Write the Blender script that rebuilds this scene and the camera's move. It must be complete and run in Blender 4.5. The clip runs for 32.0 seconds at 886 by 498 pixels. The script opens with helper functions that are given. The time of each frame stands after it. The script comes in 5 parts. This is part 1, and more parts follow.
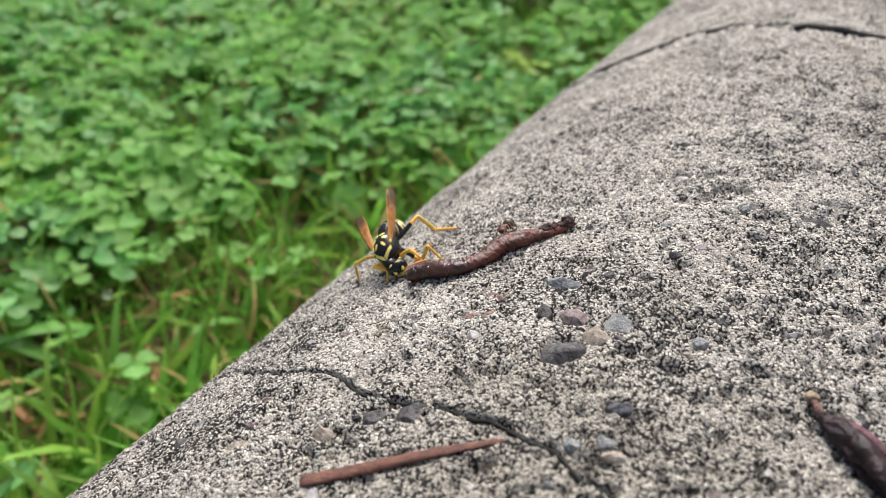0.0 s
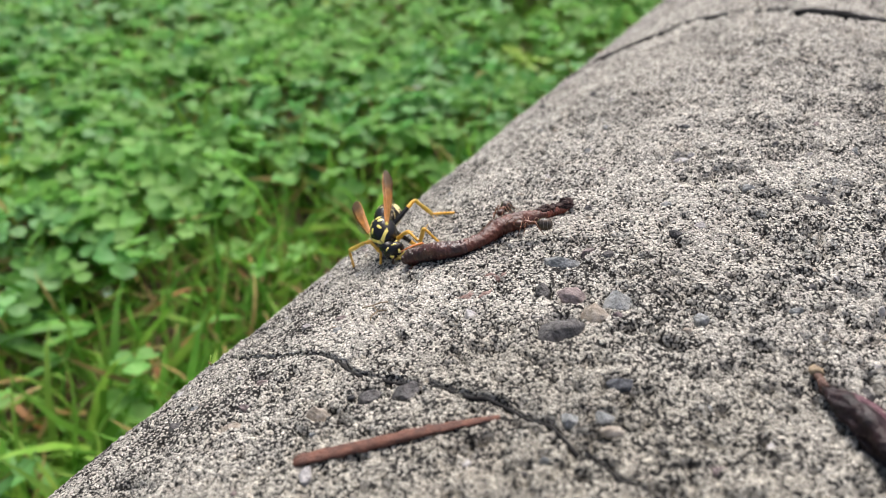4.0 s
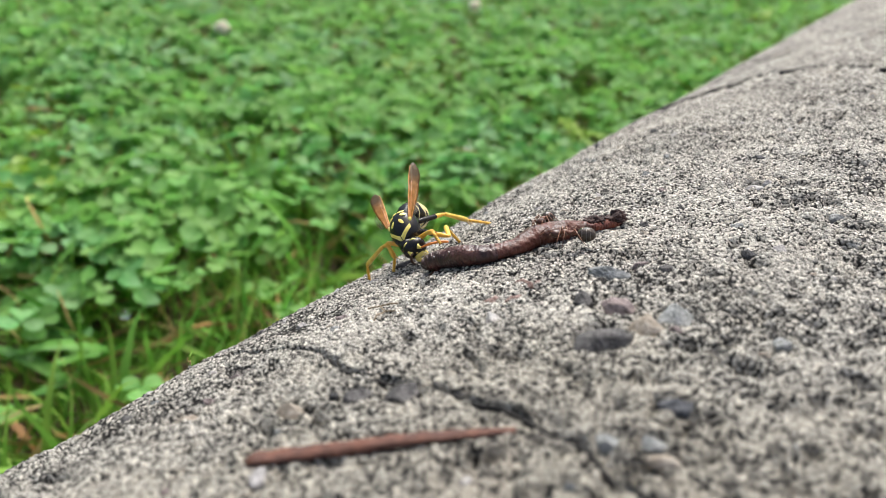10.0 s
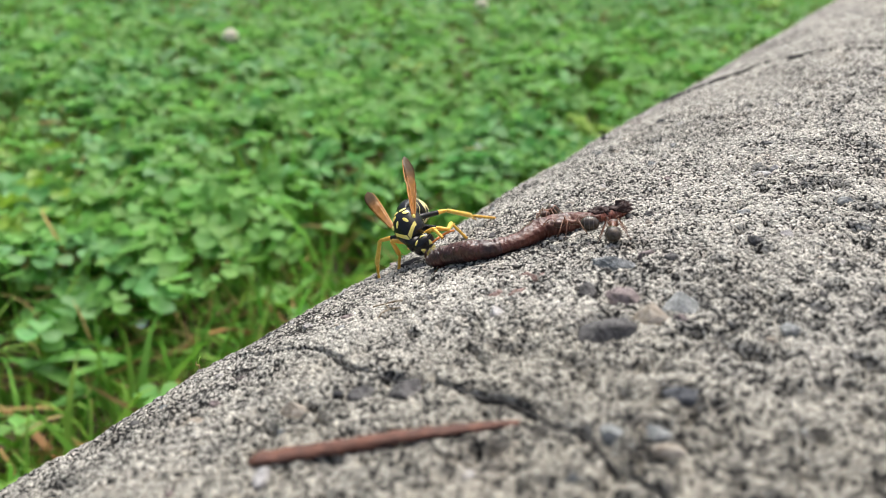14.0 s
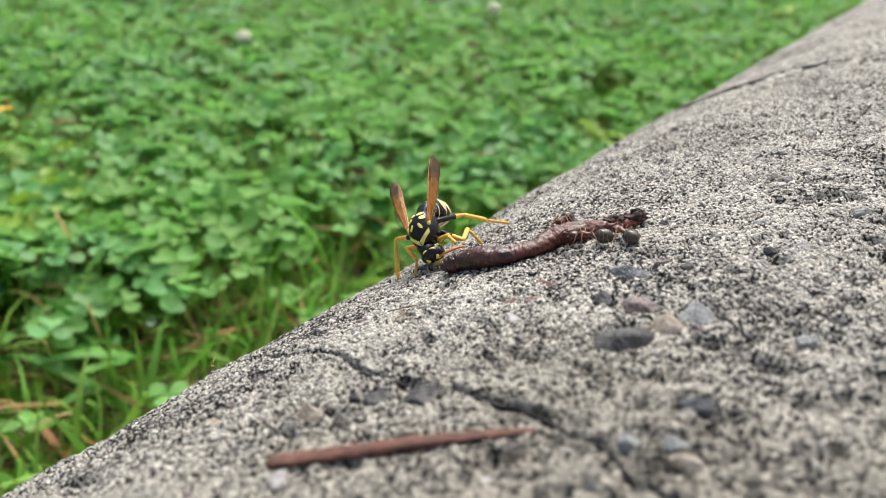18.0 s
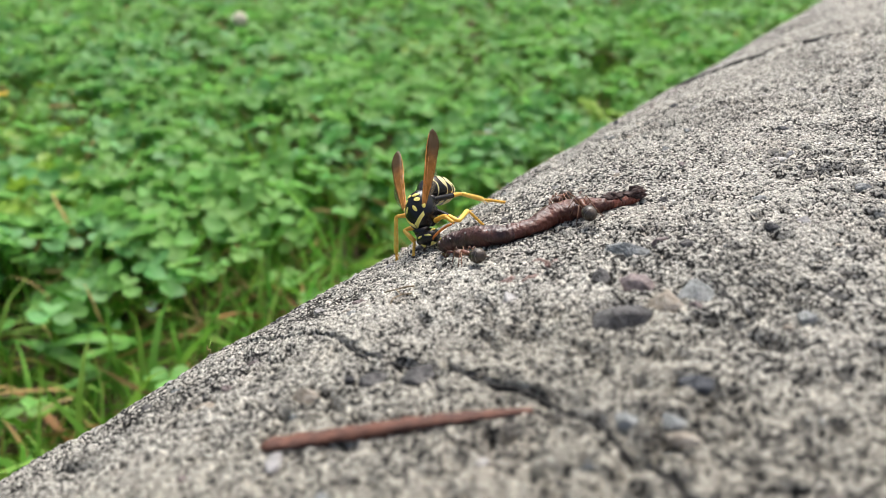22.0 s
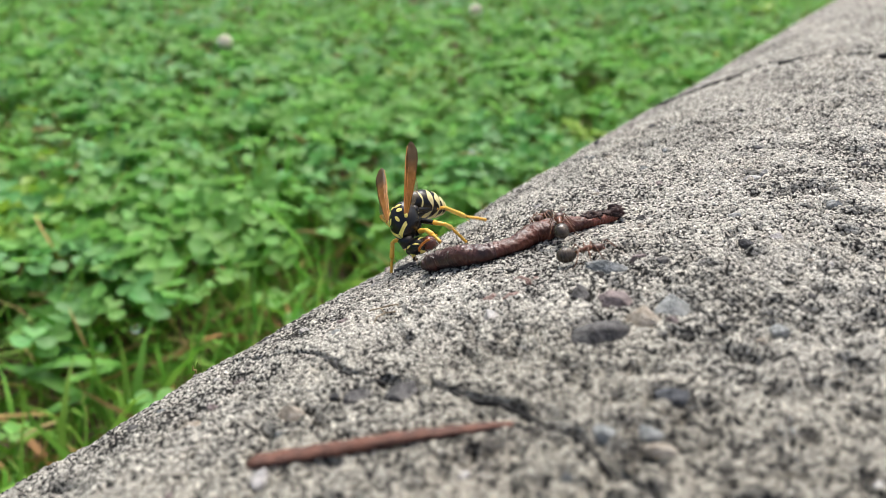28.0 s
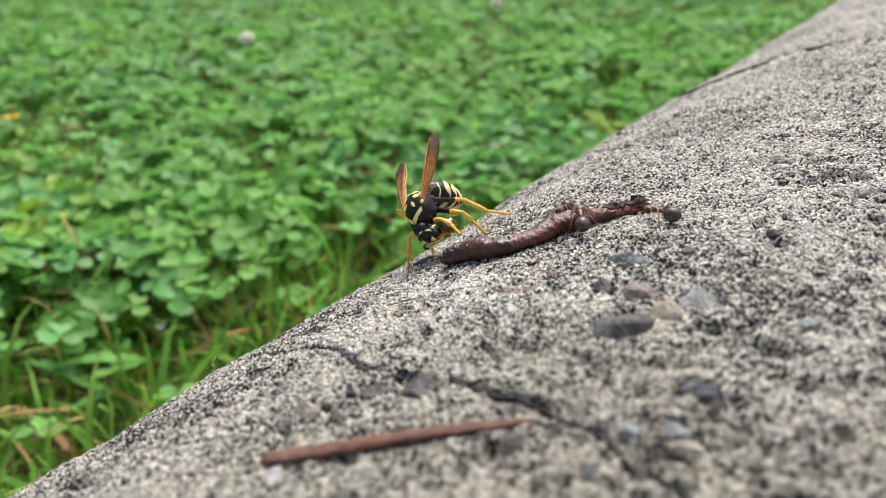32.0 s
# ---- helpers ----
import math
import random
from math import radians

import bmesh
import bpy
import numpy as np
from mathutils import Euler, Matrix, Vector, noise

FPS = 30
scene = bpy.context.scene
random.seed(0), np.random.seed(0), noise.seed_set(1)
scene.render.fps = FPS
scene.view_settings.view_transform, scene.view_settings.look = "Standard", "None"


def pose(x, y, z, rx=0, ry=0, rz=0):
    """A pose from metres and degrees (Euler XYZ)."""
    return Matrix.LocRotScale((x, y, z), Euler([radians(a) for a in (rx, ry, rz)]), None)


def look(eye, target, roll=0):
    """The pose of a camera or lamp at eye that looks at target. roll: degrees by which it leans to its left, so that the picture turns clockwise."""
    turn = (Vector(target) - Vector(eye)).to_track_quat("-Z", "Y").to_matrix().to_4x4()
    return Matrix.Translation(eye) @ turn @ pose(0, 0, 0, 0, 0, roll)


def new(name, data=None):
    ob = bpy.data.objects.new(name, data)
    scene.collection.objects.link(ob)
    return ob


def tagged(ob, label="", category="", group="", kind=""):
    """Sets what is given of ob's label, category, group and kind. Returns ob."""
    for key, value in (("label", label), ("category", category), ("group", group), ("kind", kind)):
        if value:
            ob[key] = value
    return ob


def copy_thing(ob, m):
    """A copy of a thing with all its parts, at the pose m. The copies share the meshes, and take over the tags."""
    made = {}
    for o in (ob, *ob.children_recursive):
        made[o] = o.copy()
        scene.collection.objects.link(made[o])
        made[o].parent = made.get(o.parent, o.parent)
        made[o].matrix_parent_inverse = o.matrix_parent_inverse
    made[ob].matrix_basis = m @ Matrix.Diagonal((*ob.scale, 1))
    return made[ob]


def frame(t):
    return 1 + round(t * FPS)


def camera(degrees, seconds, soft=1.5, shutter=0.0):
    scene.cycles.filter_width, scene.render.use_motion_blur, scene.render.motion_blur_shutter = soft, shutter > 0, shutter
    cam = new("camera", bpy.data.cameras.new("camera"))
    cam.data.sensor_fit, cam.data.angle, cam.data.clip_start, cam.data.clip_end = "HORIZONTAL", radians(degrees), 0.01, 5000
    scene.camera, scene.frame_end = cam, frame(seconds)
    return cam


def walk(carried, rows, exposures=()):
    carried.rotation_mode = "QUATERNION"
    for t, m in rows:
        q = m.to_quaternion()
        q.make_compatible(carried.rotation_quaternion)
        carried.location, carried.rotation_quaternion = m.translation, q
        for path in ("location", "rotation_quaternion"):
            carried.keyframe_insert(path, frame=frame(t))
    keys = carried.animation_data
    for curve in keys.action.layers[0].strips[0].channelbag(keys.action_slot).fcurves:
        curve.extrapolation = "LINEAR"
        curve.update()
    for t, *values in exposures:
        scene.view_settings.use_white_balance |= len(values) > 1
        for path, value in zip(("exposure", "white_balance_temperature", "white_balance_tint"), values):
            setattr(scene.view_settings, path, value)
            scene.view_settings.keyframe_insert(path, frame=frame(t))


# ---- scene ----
cam = camera(59.8, 32.0, soft=0.4)
METRES, EYE, TILT, LEAN, TURN = 0.064, 0.255, -33.0, 0.0, 0.0
ROWS = [
    (0.0, 0.0, 0.0, 0.0, 0.0, 0.0, -0.0),
    (0.5, -0.049, 0.0113, -0.0116, 0.01, 0.01, 0.18),
    (1.0, -0.0375, 0.0222, -0.0269, 0.02, 0.06, 0.13),
    (1.5, -0.0172, -0.0439, -0.0302, 0.22, 0.11, 0.19),
    (2.0, 0.0001, -0.0289, -0.0274, 0.14, 0.2, 0.17),
    (2.5, 0.0464, -0.0081, -0.0274, 0.16, 0.17, 0.24),
    (4.5, 0.0088, 0.0654, -0.0748, 0.09, 0.08, 0.79),
    (5.0, 0.0565, 0.2154, -0.1809, -2.67, 2.88, 0.13),
    (5.5, 0.0535, 0.2685, -0.2236, -4.77, 5.6, -1.41),
    (6.0, 0.0462, 0.2821, -0.2182, -3.77, 5.83, -2.29),
    (6.5, 0.0221, 0.3117, -0.2088, 0.61, 5.59, -4.64),
    (7.0, 0.0221, 0.3194, -0.2063, 2.9, 5.3, -5.42),
    (7.5, 0.0456, 0.3074, -0.207, 3.0, 5.43, -5.48),
    (8.0, 0.0454, 0.2956, -0.2085, 2.62, 5.69, -5.35),
    (8.5, 0.0484, 0.3042, -0.2081, 2.62, 5.75, -5.28),
    (9.0, 0.0472, 0.3055, -0.2075, 2.85, 5.76, -5.41),
    (9.5, 0.0519, 0.3029, -0.2091, 2.86, 5.84, -5.05),
    (10.0, 0.0495, 0.3039, -0.208, 2.95, 5.88, -5.26),
    (10.5, 0.0496, 0.3035, -0.2085, 3.16, 5.96, -5.27),
    (11.0, 0.0503, 0.304, -0.2083, 3.3, 5.97, -5.22),
    (11.5, 0.05, 0.3008, -0.2089, 3.26, 6.06, -5.24),
    (12.0, 0.0576, 0.3051, -0.2105, 3.43, 6.06, -4.72),
    (12.5, 0.0682, 0.3133, -0.2126, 3.79, 5.87, -3.99),
    (13.0, 0.0699, 0.3139, -0.2131, 4.17, 5.78, -3.88),
    (13.5, 0.0667, 0.3076, -0.2133, 4.18, 5.89, -4.09),
    (14.0, 0.0742, 0.3138, -0.2147, 4.3, 5.81, -3.56),
    (14.5, 0.0741, 0.3243, -0.2133, 5.27, 5.55, -3.67),
    (16.5, 0.0442, 0.2988, -0.207, 4.76, 6.08, -5.49),
    (17.0, 0.0569, 0.3128, -0.2096, 5.06, 6.02, -4.81),
    (17.5, 0.0551, 0.3109, -0.2093, 4.97, 5.96, -4.87),
    (18.0, 0.0583, 0.3051, -0.2115, 4.76, 6.02, -4.56),
    (18.5, 0.0653, 0.3125, -0.2125, 4.82, 5.94, -4.15),
    (19.0, 0.0602, 0.3063, -0.2117, 4.63, 5.99, -4.45),
    (19.5, 0.0636, 0.3121, -0.212, 4.61, 5.92, -4.25),
    (20.0, 0.0621, 0.3229, -0.2107, 4.95, 5.61, -4.45),
    (20.5, 0.0627, 0.3167, -0.2111, 5.0, 5.53, -4.32),
    (21.0, 0.0588, 0.3161, -0.2099, 4.95, 5.57, -4.62),
    (21.5, 0.0675, 0.3222, -0.2124, 5.41, 5.5, -4.06),
    (22.0, 0.066, 0.324, -0.2129, 4.9, 4.64, -3.88),
    (22.5, 0.0655, 0.3164, -0.2126, 4.99, 5.32, -4.11),
    (23.0, 0.0709, 0.3221, -0.2137, 5.21, 5.35, -3.77),
    (23.5, 0.0687, 0.3177, -0.2135, 5.26, 5.43, -3.91),
    (24.0, 0.0698, 0.3126, -0.2144, 5.13, 5.57, -3.77),
    (24.5, 0.0659, 0.3108, -0.2132, 5.04, 5.69, -4.07),
    (25.0, 0.0662, 0.3113, -0.2132, 5.03, 5.76, -4.07),
    (25.5, 0.0685, 0.3057, -0.2148, 4.89, 5.9, -3.86),
    (27.5, 0.0743, 0.2985, -0.2175, 4.36, 6.08, -3.39),
    (28.0, 0.0751, 0.2975, -0.2175, 3.92, 6.2, -3.29),
    (28.5, 0.0713, 0.304, -0.2148, 3.81, 6.18, -3.65),
    (29.0, 0.0713, 0.3206, -0.2129, 4.82, 5.89, -3.79),
    (29.5, 0.0668, 0.3175, -0.212, 5.52, 5.81, -4.13),
    (30.0, 0.069, 0.307, -0.2144, 5.24, 5.93, -3.82),
    (30.5, 0.0728, 0.3195, -0.2144, 5.42, 5.87, -3.68),
    (31.0, 0.075, 0.3205, -0.2155, 5.5, 5.82, -3.5),
    (31.5, 0.0722, 0.3167, -0.2149, 5.39, 5.85, -3.67),
    (32.0, 0.0813, 0.3272, -0.2173, 5.66, 5.71, -3.08),
]
walk(cam, [(t, pose(0, 0, EYE, TILT, LEAN, TURN) @ pose(METRES * x, METRES * y, METRES * z, 90 + pitch, roll, yaw)) for t, x, y, z, yaw, pitch, roll in ROWS],
     [(0.0, 0.69, 6550, 13.5), (6.2, 0.69, 6550, 13.5), (7.2, 0.75, 6500, 10.0), (32.0, 0.75, 6500, 10.0)])

# lens: a phone held close, with a shallow depth of focus on the wasp and the worm
cam.data.dof.use_dof = True
cam.data.dof.focus_distance = 0.1115
cam.data.dof.aperture_fstop = 25.5

# ---- light: bright overcast sky ----
world = bpy.data.worlds.new("overcast_sky")
scene.world = world
world.use_nodes = True
_wn = world.node_tree
_sky = _wn.nodes.new("ShaderNodeTexSky")
_sky.sky_type, _sky.sun_disc = "NISHITA", False
_sky.sun_elevation, _sky.sun_rotation = radians(68), radians(30)
_sky.air_density, _sky.dust_density, _sky.ozone_density = 1.0, 6.0, 1.0
_wn.links.new(_sky.outputs[0], _wn.nodes["Background"].inputs[0])
_wn.nodes["Background"].inputs[1].default_value = 0.108
_sun = new("sun", bpy.data.lights.new("sun", "SUN"))
_sun.data.energy, _sun.data.angle, _sun.data.color = 2.5, radians(26), (1.0, 0.98, 0.94)
_sun.matrix_world = look((-0.1, 0.85, 1.1), (0, 0.1, 0.2))

# ---- small toolkit ----
MM = 0.001


def rgb(c):
    return (c[0], c[1], c[2], 1.0)


def material(name, base, rough=0.6, other=None, size=2.0, bump=0.0, bump_size=0.5, spec=0.5, metal=0.0, coat=0.0,
             translucent=0.0, alpha=1.0, spread=(0.35, 0.65), island=0.0):
    """A surface with two-scale colour variation and relief; sizes in millimetres."""
    m = bpy.data.materials.new(name)
    m.use_nodes = True
    nt = m.node_tree
    b = nt.nodes["Principled BSDF"]
    b.inputs["Roughness"].default_value, b.inputs["Metallic"].default_value = rough, metal
    b.inputs["Specular IOR Level"].default_value, b.inputs["Coat Weight"].default_value = spec, coat
    b.inputs["Alpha"].default_value = alpha
    co = nt.nodes.new("ShaderNodeTexCoord")
    n1 = nt.nodes.new("ShaderNodeTexNoise")
    n1.inputs["Scale"].default_value, n1.inputs["Detail"].default_value = 1000.0 / size, 5.0
    nt.links.new(co.outputs["Object"], n1.inputs["Vector"])
    ramp = nt.nodes.new("ShaderNodeValToRGB")
    ramp.color_ramp.elements[0].position, ramp.color_ramp.elements[1].position = spread
    ramp.color_ramp.elements[0].color = rgb(base)
    ramp.color_ramp.elements[1].color = rgb(other or [v * 0.75 for v in base])
    nt.links.new(n1.outputs["Fac"], ramp.inputs["Fac"])
    colour = ramp.outputs["Color"]
    if island:
        geo = nt.nodes.new("ShaderNodeNewGeometry")
        hsv = nt.nodes.new("ShaderNodeHueSaturation")
        mr = nt.nodes.new("ShaderNodeMapRange")
        mr.inputs["To Min"].default_value, mr.inputs["To Max"].default_value = 1 - island, 1 + island
        nt.links.new(geo.outputs["Random Per Island"], mr.inputs["Value"])
        nt.links.new(mr.outputs[0], hsv.inputs["Value"])
        mh = nt.nodes.new("ShaderNodeMapRange")
        mh.inputs["To Min"].default_value, mh.inputs["To Max"].default_value = 0.5 + 0.05 * island, 0.5 - 0.07 * island
        mm = nt.nodes.new("ShaderNodeMath")
        mm.operation, mm.inputs[1].default_value = "MULTIPLY", 7.31
        fr = nt.nodes.new("ShaderNodeMath")
        fr.operation = "FRACT"
        nt.links.new(geo.outputs["Random Per Island"], mm.inputs[0])
        nt.links.new(mm.outputs[0], fr.inputs[0])
        nt.links.new(fr.outputs[0], mh.inputs["Value"])
        nt.links.new(mh.outputs[0], hsv.inputs["Hue"])
        nt.links.new(colour, hsv.inputs["Color"])
        colour = hsv.outputs["Color"]
    nt.links.new(colour, b.inputs["Base Color"])
    if bump:
        n2 = nt.nodes.new("ShaderNodeTexNoise")
        n2.inputs["Scale"].default_value, n2.inputs["Detail"].default_value = 1000.0 / bump_size, 4.0
        nt.links.new(co.outputs["Object"], n2.inputs["Vector"])
        bp = nt.nodes.new("ShaderNodeBump")
        bp.inputs["Strength"].default_value, bp.inputs["Distance"].default_value = 1.0, bump * MM
        nt.links.new(n2.outputs["Fac"], bp.inputs["Height"])
        nt.links.new(bp.outputs["Normal"], b.inputs["Normal"])
    if translucent:
        tr = nt.nodes.new("ShaderNodeBsdfTranslucent")
        nt.links.new(colour, tr.inputs["Color"])
        mix = nt.nodes.new("ShaderNodeMixShader")
        mix.inputs[0].default_value = translucent
        nt.links.new(b.outputs[0], mix.inputs[1])
        nt.links.new(tr.outputs[0], mix.inputs[2])
        nt.links.new(mix.outputs[0], nt.nodes["Material Output"].inputs["Surface"])
    return m


def mesh(name, verts, faces, mats, index=None, smooth=True):
    """A mesh from vertices in millimetres."""
    me = bpy.data.meshes.new(name)
    me.from_pydata([tuple(c * MM for c in v) for v in verts], [], faces)
    for m in mats if isinstance(mats, (list, tuple)) else [mats]:
        me.materials.append(m)
    if index is not None:
        me.polygons.foreach_set("material_index", np.array(index, dtype=np.int32))
    me.polygons.foreach_set("use_smooth", np.full(len(me.polygons), smooth))
    me.update()
    return me


def part(name, data, parent, label="", m=None):
    ob = new(name, data)
    ob.parent = parent
    if m is not None:
        ob.matrix_basis = m
    if label:
        ob["label"] = label
    return ob


def empty(name, m, label, category, group=""):
    ob = new(name)
    ob.empty_display_size = 0.004
    ob.matrix_world = m
    return tagged(ob, label, category, group)


def tube(points, radii, seg=8, cap=True, flat=1.0, wob=None):
    """Vertices and faces of a tube along points (mm); flat squeezes its height."""
    pts = [Vector(p) for p in points]
    vs, fs = [], []
    up = Vector((0, 0, 1))
    for i, p in enumerate(pts):
        t = (pts[min(i + 1, len(pts) - 1)] - pts[max(i - 1, 0)]).normalized()
        if i == 0:
            up = Vector((0.13, 0.21, 1)) if abs(t.z) < 0.9 else Vector((1, 0.2, 0))
        side = t.cross(up).normalized()
        up = side.cross(t).normalized()
        for k in range(seg):
            a = 2 * math.pi * k / seg
            r = radii[i] * (wob(i, a) if wob else 1.0)
            vs.append(p + side * (math.cos(a) * r) + up * (math.sin(a) * r * flat))
    for i in range(len(pts) - 1):
        for k in range(seg):
            fs.append((i * seg + k, i * seg + (k + 1) % seg, (i + 1) * seg + (k + 1) % seg, (i + 1) * seg + k))
    if cap:
        fs.append(tuple(reversed(range(seg))))
        fs.append(tuple(range((len(pts) - 1) * seg, len(pts) * seg)))
    return vs, fs


def spin(profile, seg=24, sx=1.0, sz=1.0, paint=None, bend=0.0):
    """A body of revolution along -y: profile rows (distance back, radius), mm. paint(back, angle) gives the material index."""
    vs, fs, ix = [], [], []
    for y, r in profile:
        for k in range(seg):
            a = 2 * math.pi * k / seg
            vs.append((math.cos(a) * r * sx, -y, math.sin(a) * r * sz - bend * y * y))
    for i in range(len(profile) - 1):
        for k in range(seg):
            fs.append((i * seg + k, (i + 1) * seg + k, (i + 1) * seg + (k + 1) % seg, i * seg + (k + 1) % seg))
            ix.append(paint((profile[i][0] + profile[i + 1][0]) / 2, 2 * math.pi * (k + 0.5) / seg) if paint else 0)
    fs.append(tuple(range(seg)))
    ix.append(ix[0])
    fs.append(tuple(reversed(range((len(profile) - 1) * seg, len(profile) * seg))))
    ix.append(ix[-2])
    return vs, fs, ix


def ball(rx, ry, rz, seg=18, rings=12, lump=0.0, seed=0, square=1.0):
    """An ellipsoid (mm) with lumps; square below 1 makes it boxier."""
    vs, fs = [], []
    for i in range(rings + 1):
        th = math.pi * i / rings
        for k in range(seg):
            ph = 2 * math.pi * k / seg
            v = Vector((math.sin(th) * math.cos(ph), math.sin(th) * math.sin(ph), math.cos(th)))
            v = Vector([math.copysign(abs(c) ** square, c) for c in v])
            if lump:
                v *= 1 + lump * noise.noise(v * 1.7 + Vector((seed * 3.1, seed, 0))) + 0.35 * lump * noise.noise(v * 5 + Vector((0, seed, 7)))
            vs.append((v.x * rx, v.y * ry, v.z * rz))
    for i in range(rings):
        for k in range(seg):
            fs.append((i * seg + k, (i + 1) * seg + k, (i + 1) * seg + (k + 1) % seg, i * seg + (k + 1) % seg))
    return vs, fs


def joined(*pieces):
    vs, fs = [], []
    for v, f in pieces:
        o = len(vs)
        vs += [tuple(p) for p in v]
        fs += [tuple(i + o for i in face) for face in f]
    return vs, fs


# ---- lattice noise on arrays ----
_LAT = np.random.RandomState(7).rand(512, 512)


def lattice(x, y, k):
    x, y = x + 37.7 * k, y + 91.3 * k
    xi, yi = np.floor(x).astype(int), np.floor(y).astype(int)
    fx, fy = x - xi, y - yi
    fx, fy = fx * fx * (3 - 2 * fx), fy * fy * (3 - 2 * fy)
    g = lambda a, b: _LAT[a % 512, b % 512]
    return (g(xi, yi) * (1 - fx) + g(xi + 1, yi) * fx) * (1 - fy) + (g(xi, yi + 1) * (1 - fx) + g(xi + 1, yi + 1) * fx) * fy - 0.5


# ---- the kerb: a long concrete roll, its axis in the plan and its round section ----
KERB_TURN = 30.4
AXIS = Vector((math.sin(radians(KERB_TURN)), math.cos(radians(KERB_TURN)), 0))
ACROSS = Vector((math.cos(radians(KERB_TURN)), -math.sin(radians(KERB_TURN)), 0))
MID, CENTRE_Z, RADIUS = -6.0, 74.0, 118.0
NEAR_CRACK = [(67, -110), (65.5, -82), (64.6, -72.9), (62.6, -68), (61.5, -60), (61.2, -53.6), (61.1, -48.6), (60.3, -46.4), (58.8, -43.3), (57.7, -40),
              (57.8, -37), (57.7, -34), (57.9, -31), (57.9, -27), (57.6, -24.5), (57.7, -22), (57.2, -19.8), (56.5, -17.7), (56, -15), (56, -13.2), (55.3, -11.8),
              (54.2, -10.4), (53.6, -9), (53.3, -7.2), (52.8, -5.4), (51.5, 1), (47, 9), (40, 18)]
FAR_CRACK = [(224, -110), (229, -76), (231, -64), (233, -56), (235, -47), (233, -40), (235, -33), (233, -22), (231, -10), (229, 4), (231, 20), (228, 60)]


def rugged(line, seed, step=1.6, jitter=0.4):
    """The same line with small random kinks."""
    rnd, out = random.Random(seed), []
    for (u0, a0), (u1, a1) in zip(line[:-1], line[1:]):
        n = max(1, int(math.hypot(u1 - u0, a1 - a0) / step))
        out += [(u0 + (u1 - u0) * k / n + rnd.gauss(0, jitter) * (k > 0), a0 + (a1 - a0) * k / n) for k in range(n)]
    return out + [line[-1]]


NEAR_CRACK = rugged(NEAR_CRACK, 1, 1.2, 0.2)
FAR_CRACK = rugged(FAR_CRACK, 2, 4.0, 1.0)


def to_line(u, a, line):
    """Distance (mm) to a broken line on the kerb."""
    best = np.full(np.shape(u), 1e6)
    for (u0, a0), (u1, a1) in zip(line[:-1], line[1:]):
        du, da = u1 - u0, a1 - a0
        k = np.clip(((u - u0) * du + (a - a0) * da) / (du * du + da * da), 0, 1)
        best = np.minimum(best, np.hypot(u - u0 - k * du, a - a0 - k * da))
    return best


# holes broken out of the surface: along, round, half length along, half length round, depth (mm)
HOLES = [(86.4, -6.3, 1.0, 1.3, 1.4), (74.4, -5.4, 1.1, 2.0, 1.3), (79.1, 3.6, 0.8, 1.9, 1.6), (75.7, -16.5, 0.8, 0.9, 1.2), (61.4, 2.3, 0.8, 1.2, 1.2), (62.8, 1.0, 0.6, 1.6, 0.9),
         (60.6, -4.2, 1.1, 0.6, 1.0), (51.3, -12.0, 0.7, 0.7, 1.0), (51.2, -19.0, 1.4, 0.9, 1.1), (56.9, -8.6, 1.5, 1.6, 1.3), (57.6, -17.0, 0.9, 1.7, 1.0), (62.7, 7.6, 0.7, 1.6, 1.3),
         (79.3, 11.0, 0.8, 1.2, 1.1), (84.3, 7.8, 0.6, 1.3, 1.1), (64.3, -70.9, 1.4, 2.8, 1.4), (53.5, -37.6, 0.9, 2.2, 0.9), (49.7, -36.4, 0.8, 1.4, 0.8), (55.6, -10.8, 1.2, 1.3, 1.2),
         (47.0, -20.5, 1.0, 1.6, 0.9), (45.0, -31.0, 0.8, 1.5, 0.8), (92.0, -2.0, 0.9, 1.5, 1.2), (97.5, 5.0, 1.0, 1.8, 1.3), (105.0, 2.0, 0.9, 1.6, 1.0), (88.0, 4.5, 0.8, 1.5, 1.3),
         (111.0, -3.0, 0.8, 1.4, 1.0), (120.0, -1.0, 1.0, 2.0, 1.1), (136.0, -22.0, 0.8, 2.2, 0.9), (146.0, -8.0, 1.2, 2.4, 1.2), (157.0, -16.0, 1.2, 2.6, 1.1), (92.0, -14.0, 0.5, 1.0, 0.8)]
_rh = random.Random(21)
HOLES += [(_rh.uniform(73, 130), _rh.uniform(-9, 18), _rh.uniform(0.5, 1.1), _rh.uniform(0.8, 2.1), _rh.uniform(0.8, 1.5)) for _ in range(30)]
HOLES += [(_rh.uniform(42, 56), _rh.uniform(-56, -8), _rh.uniform(0.5, 0.9), _rh.uniform(0.6, 1.4), _rh.uniform(0.6, 1.0)) for _ in range(22)]
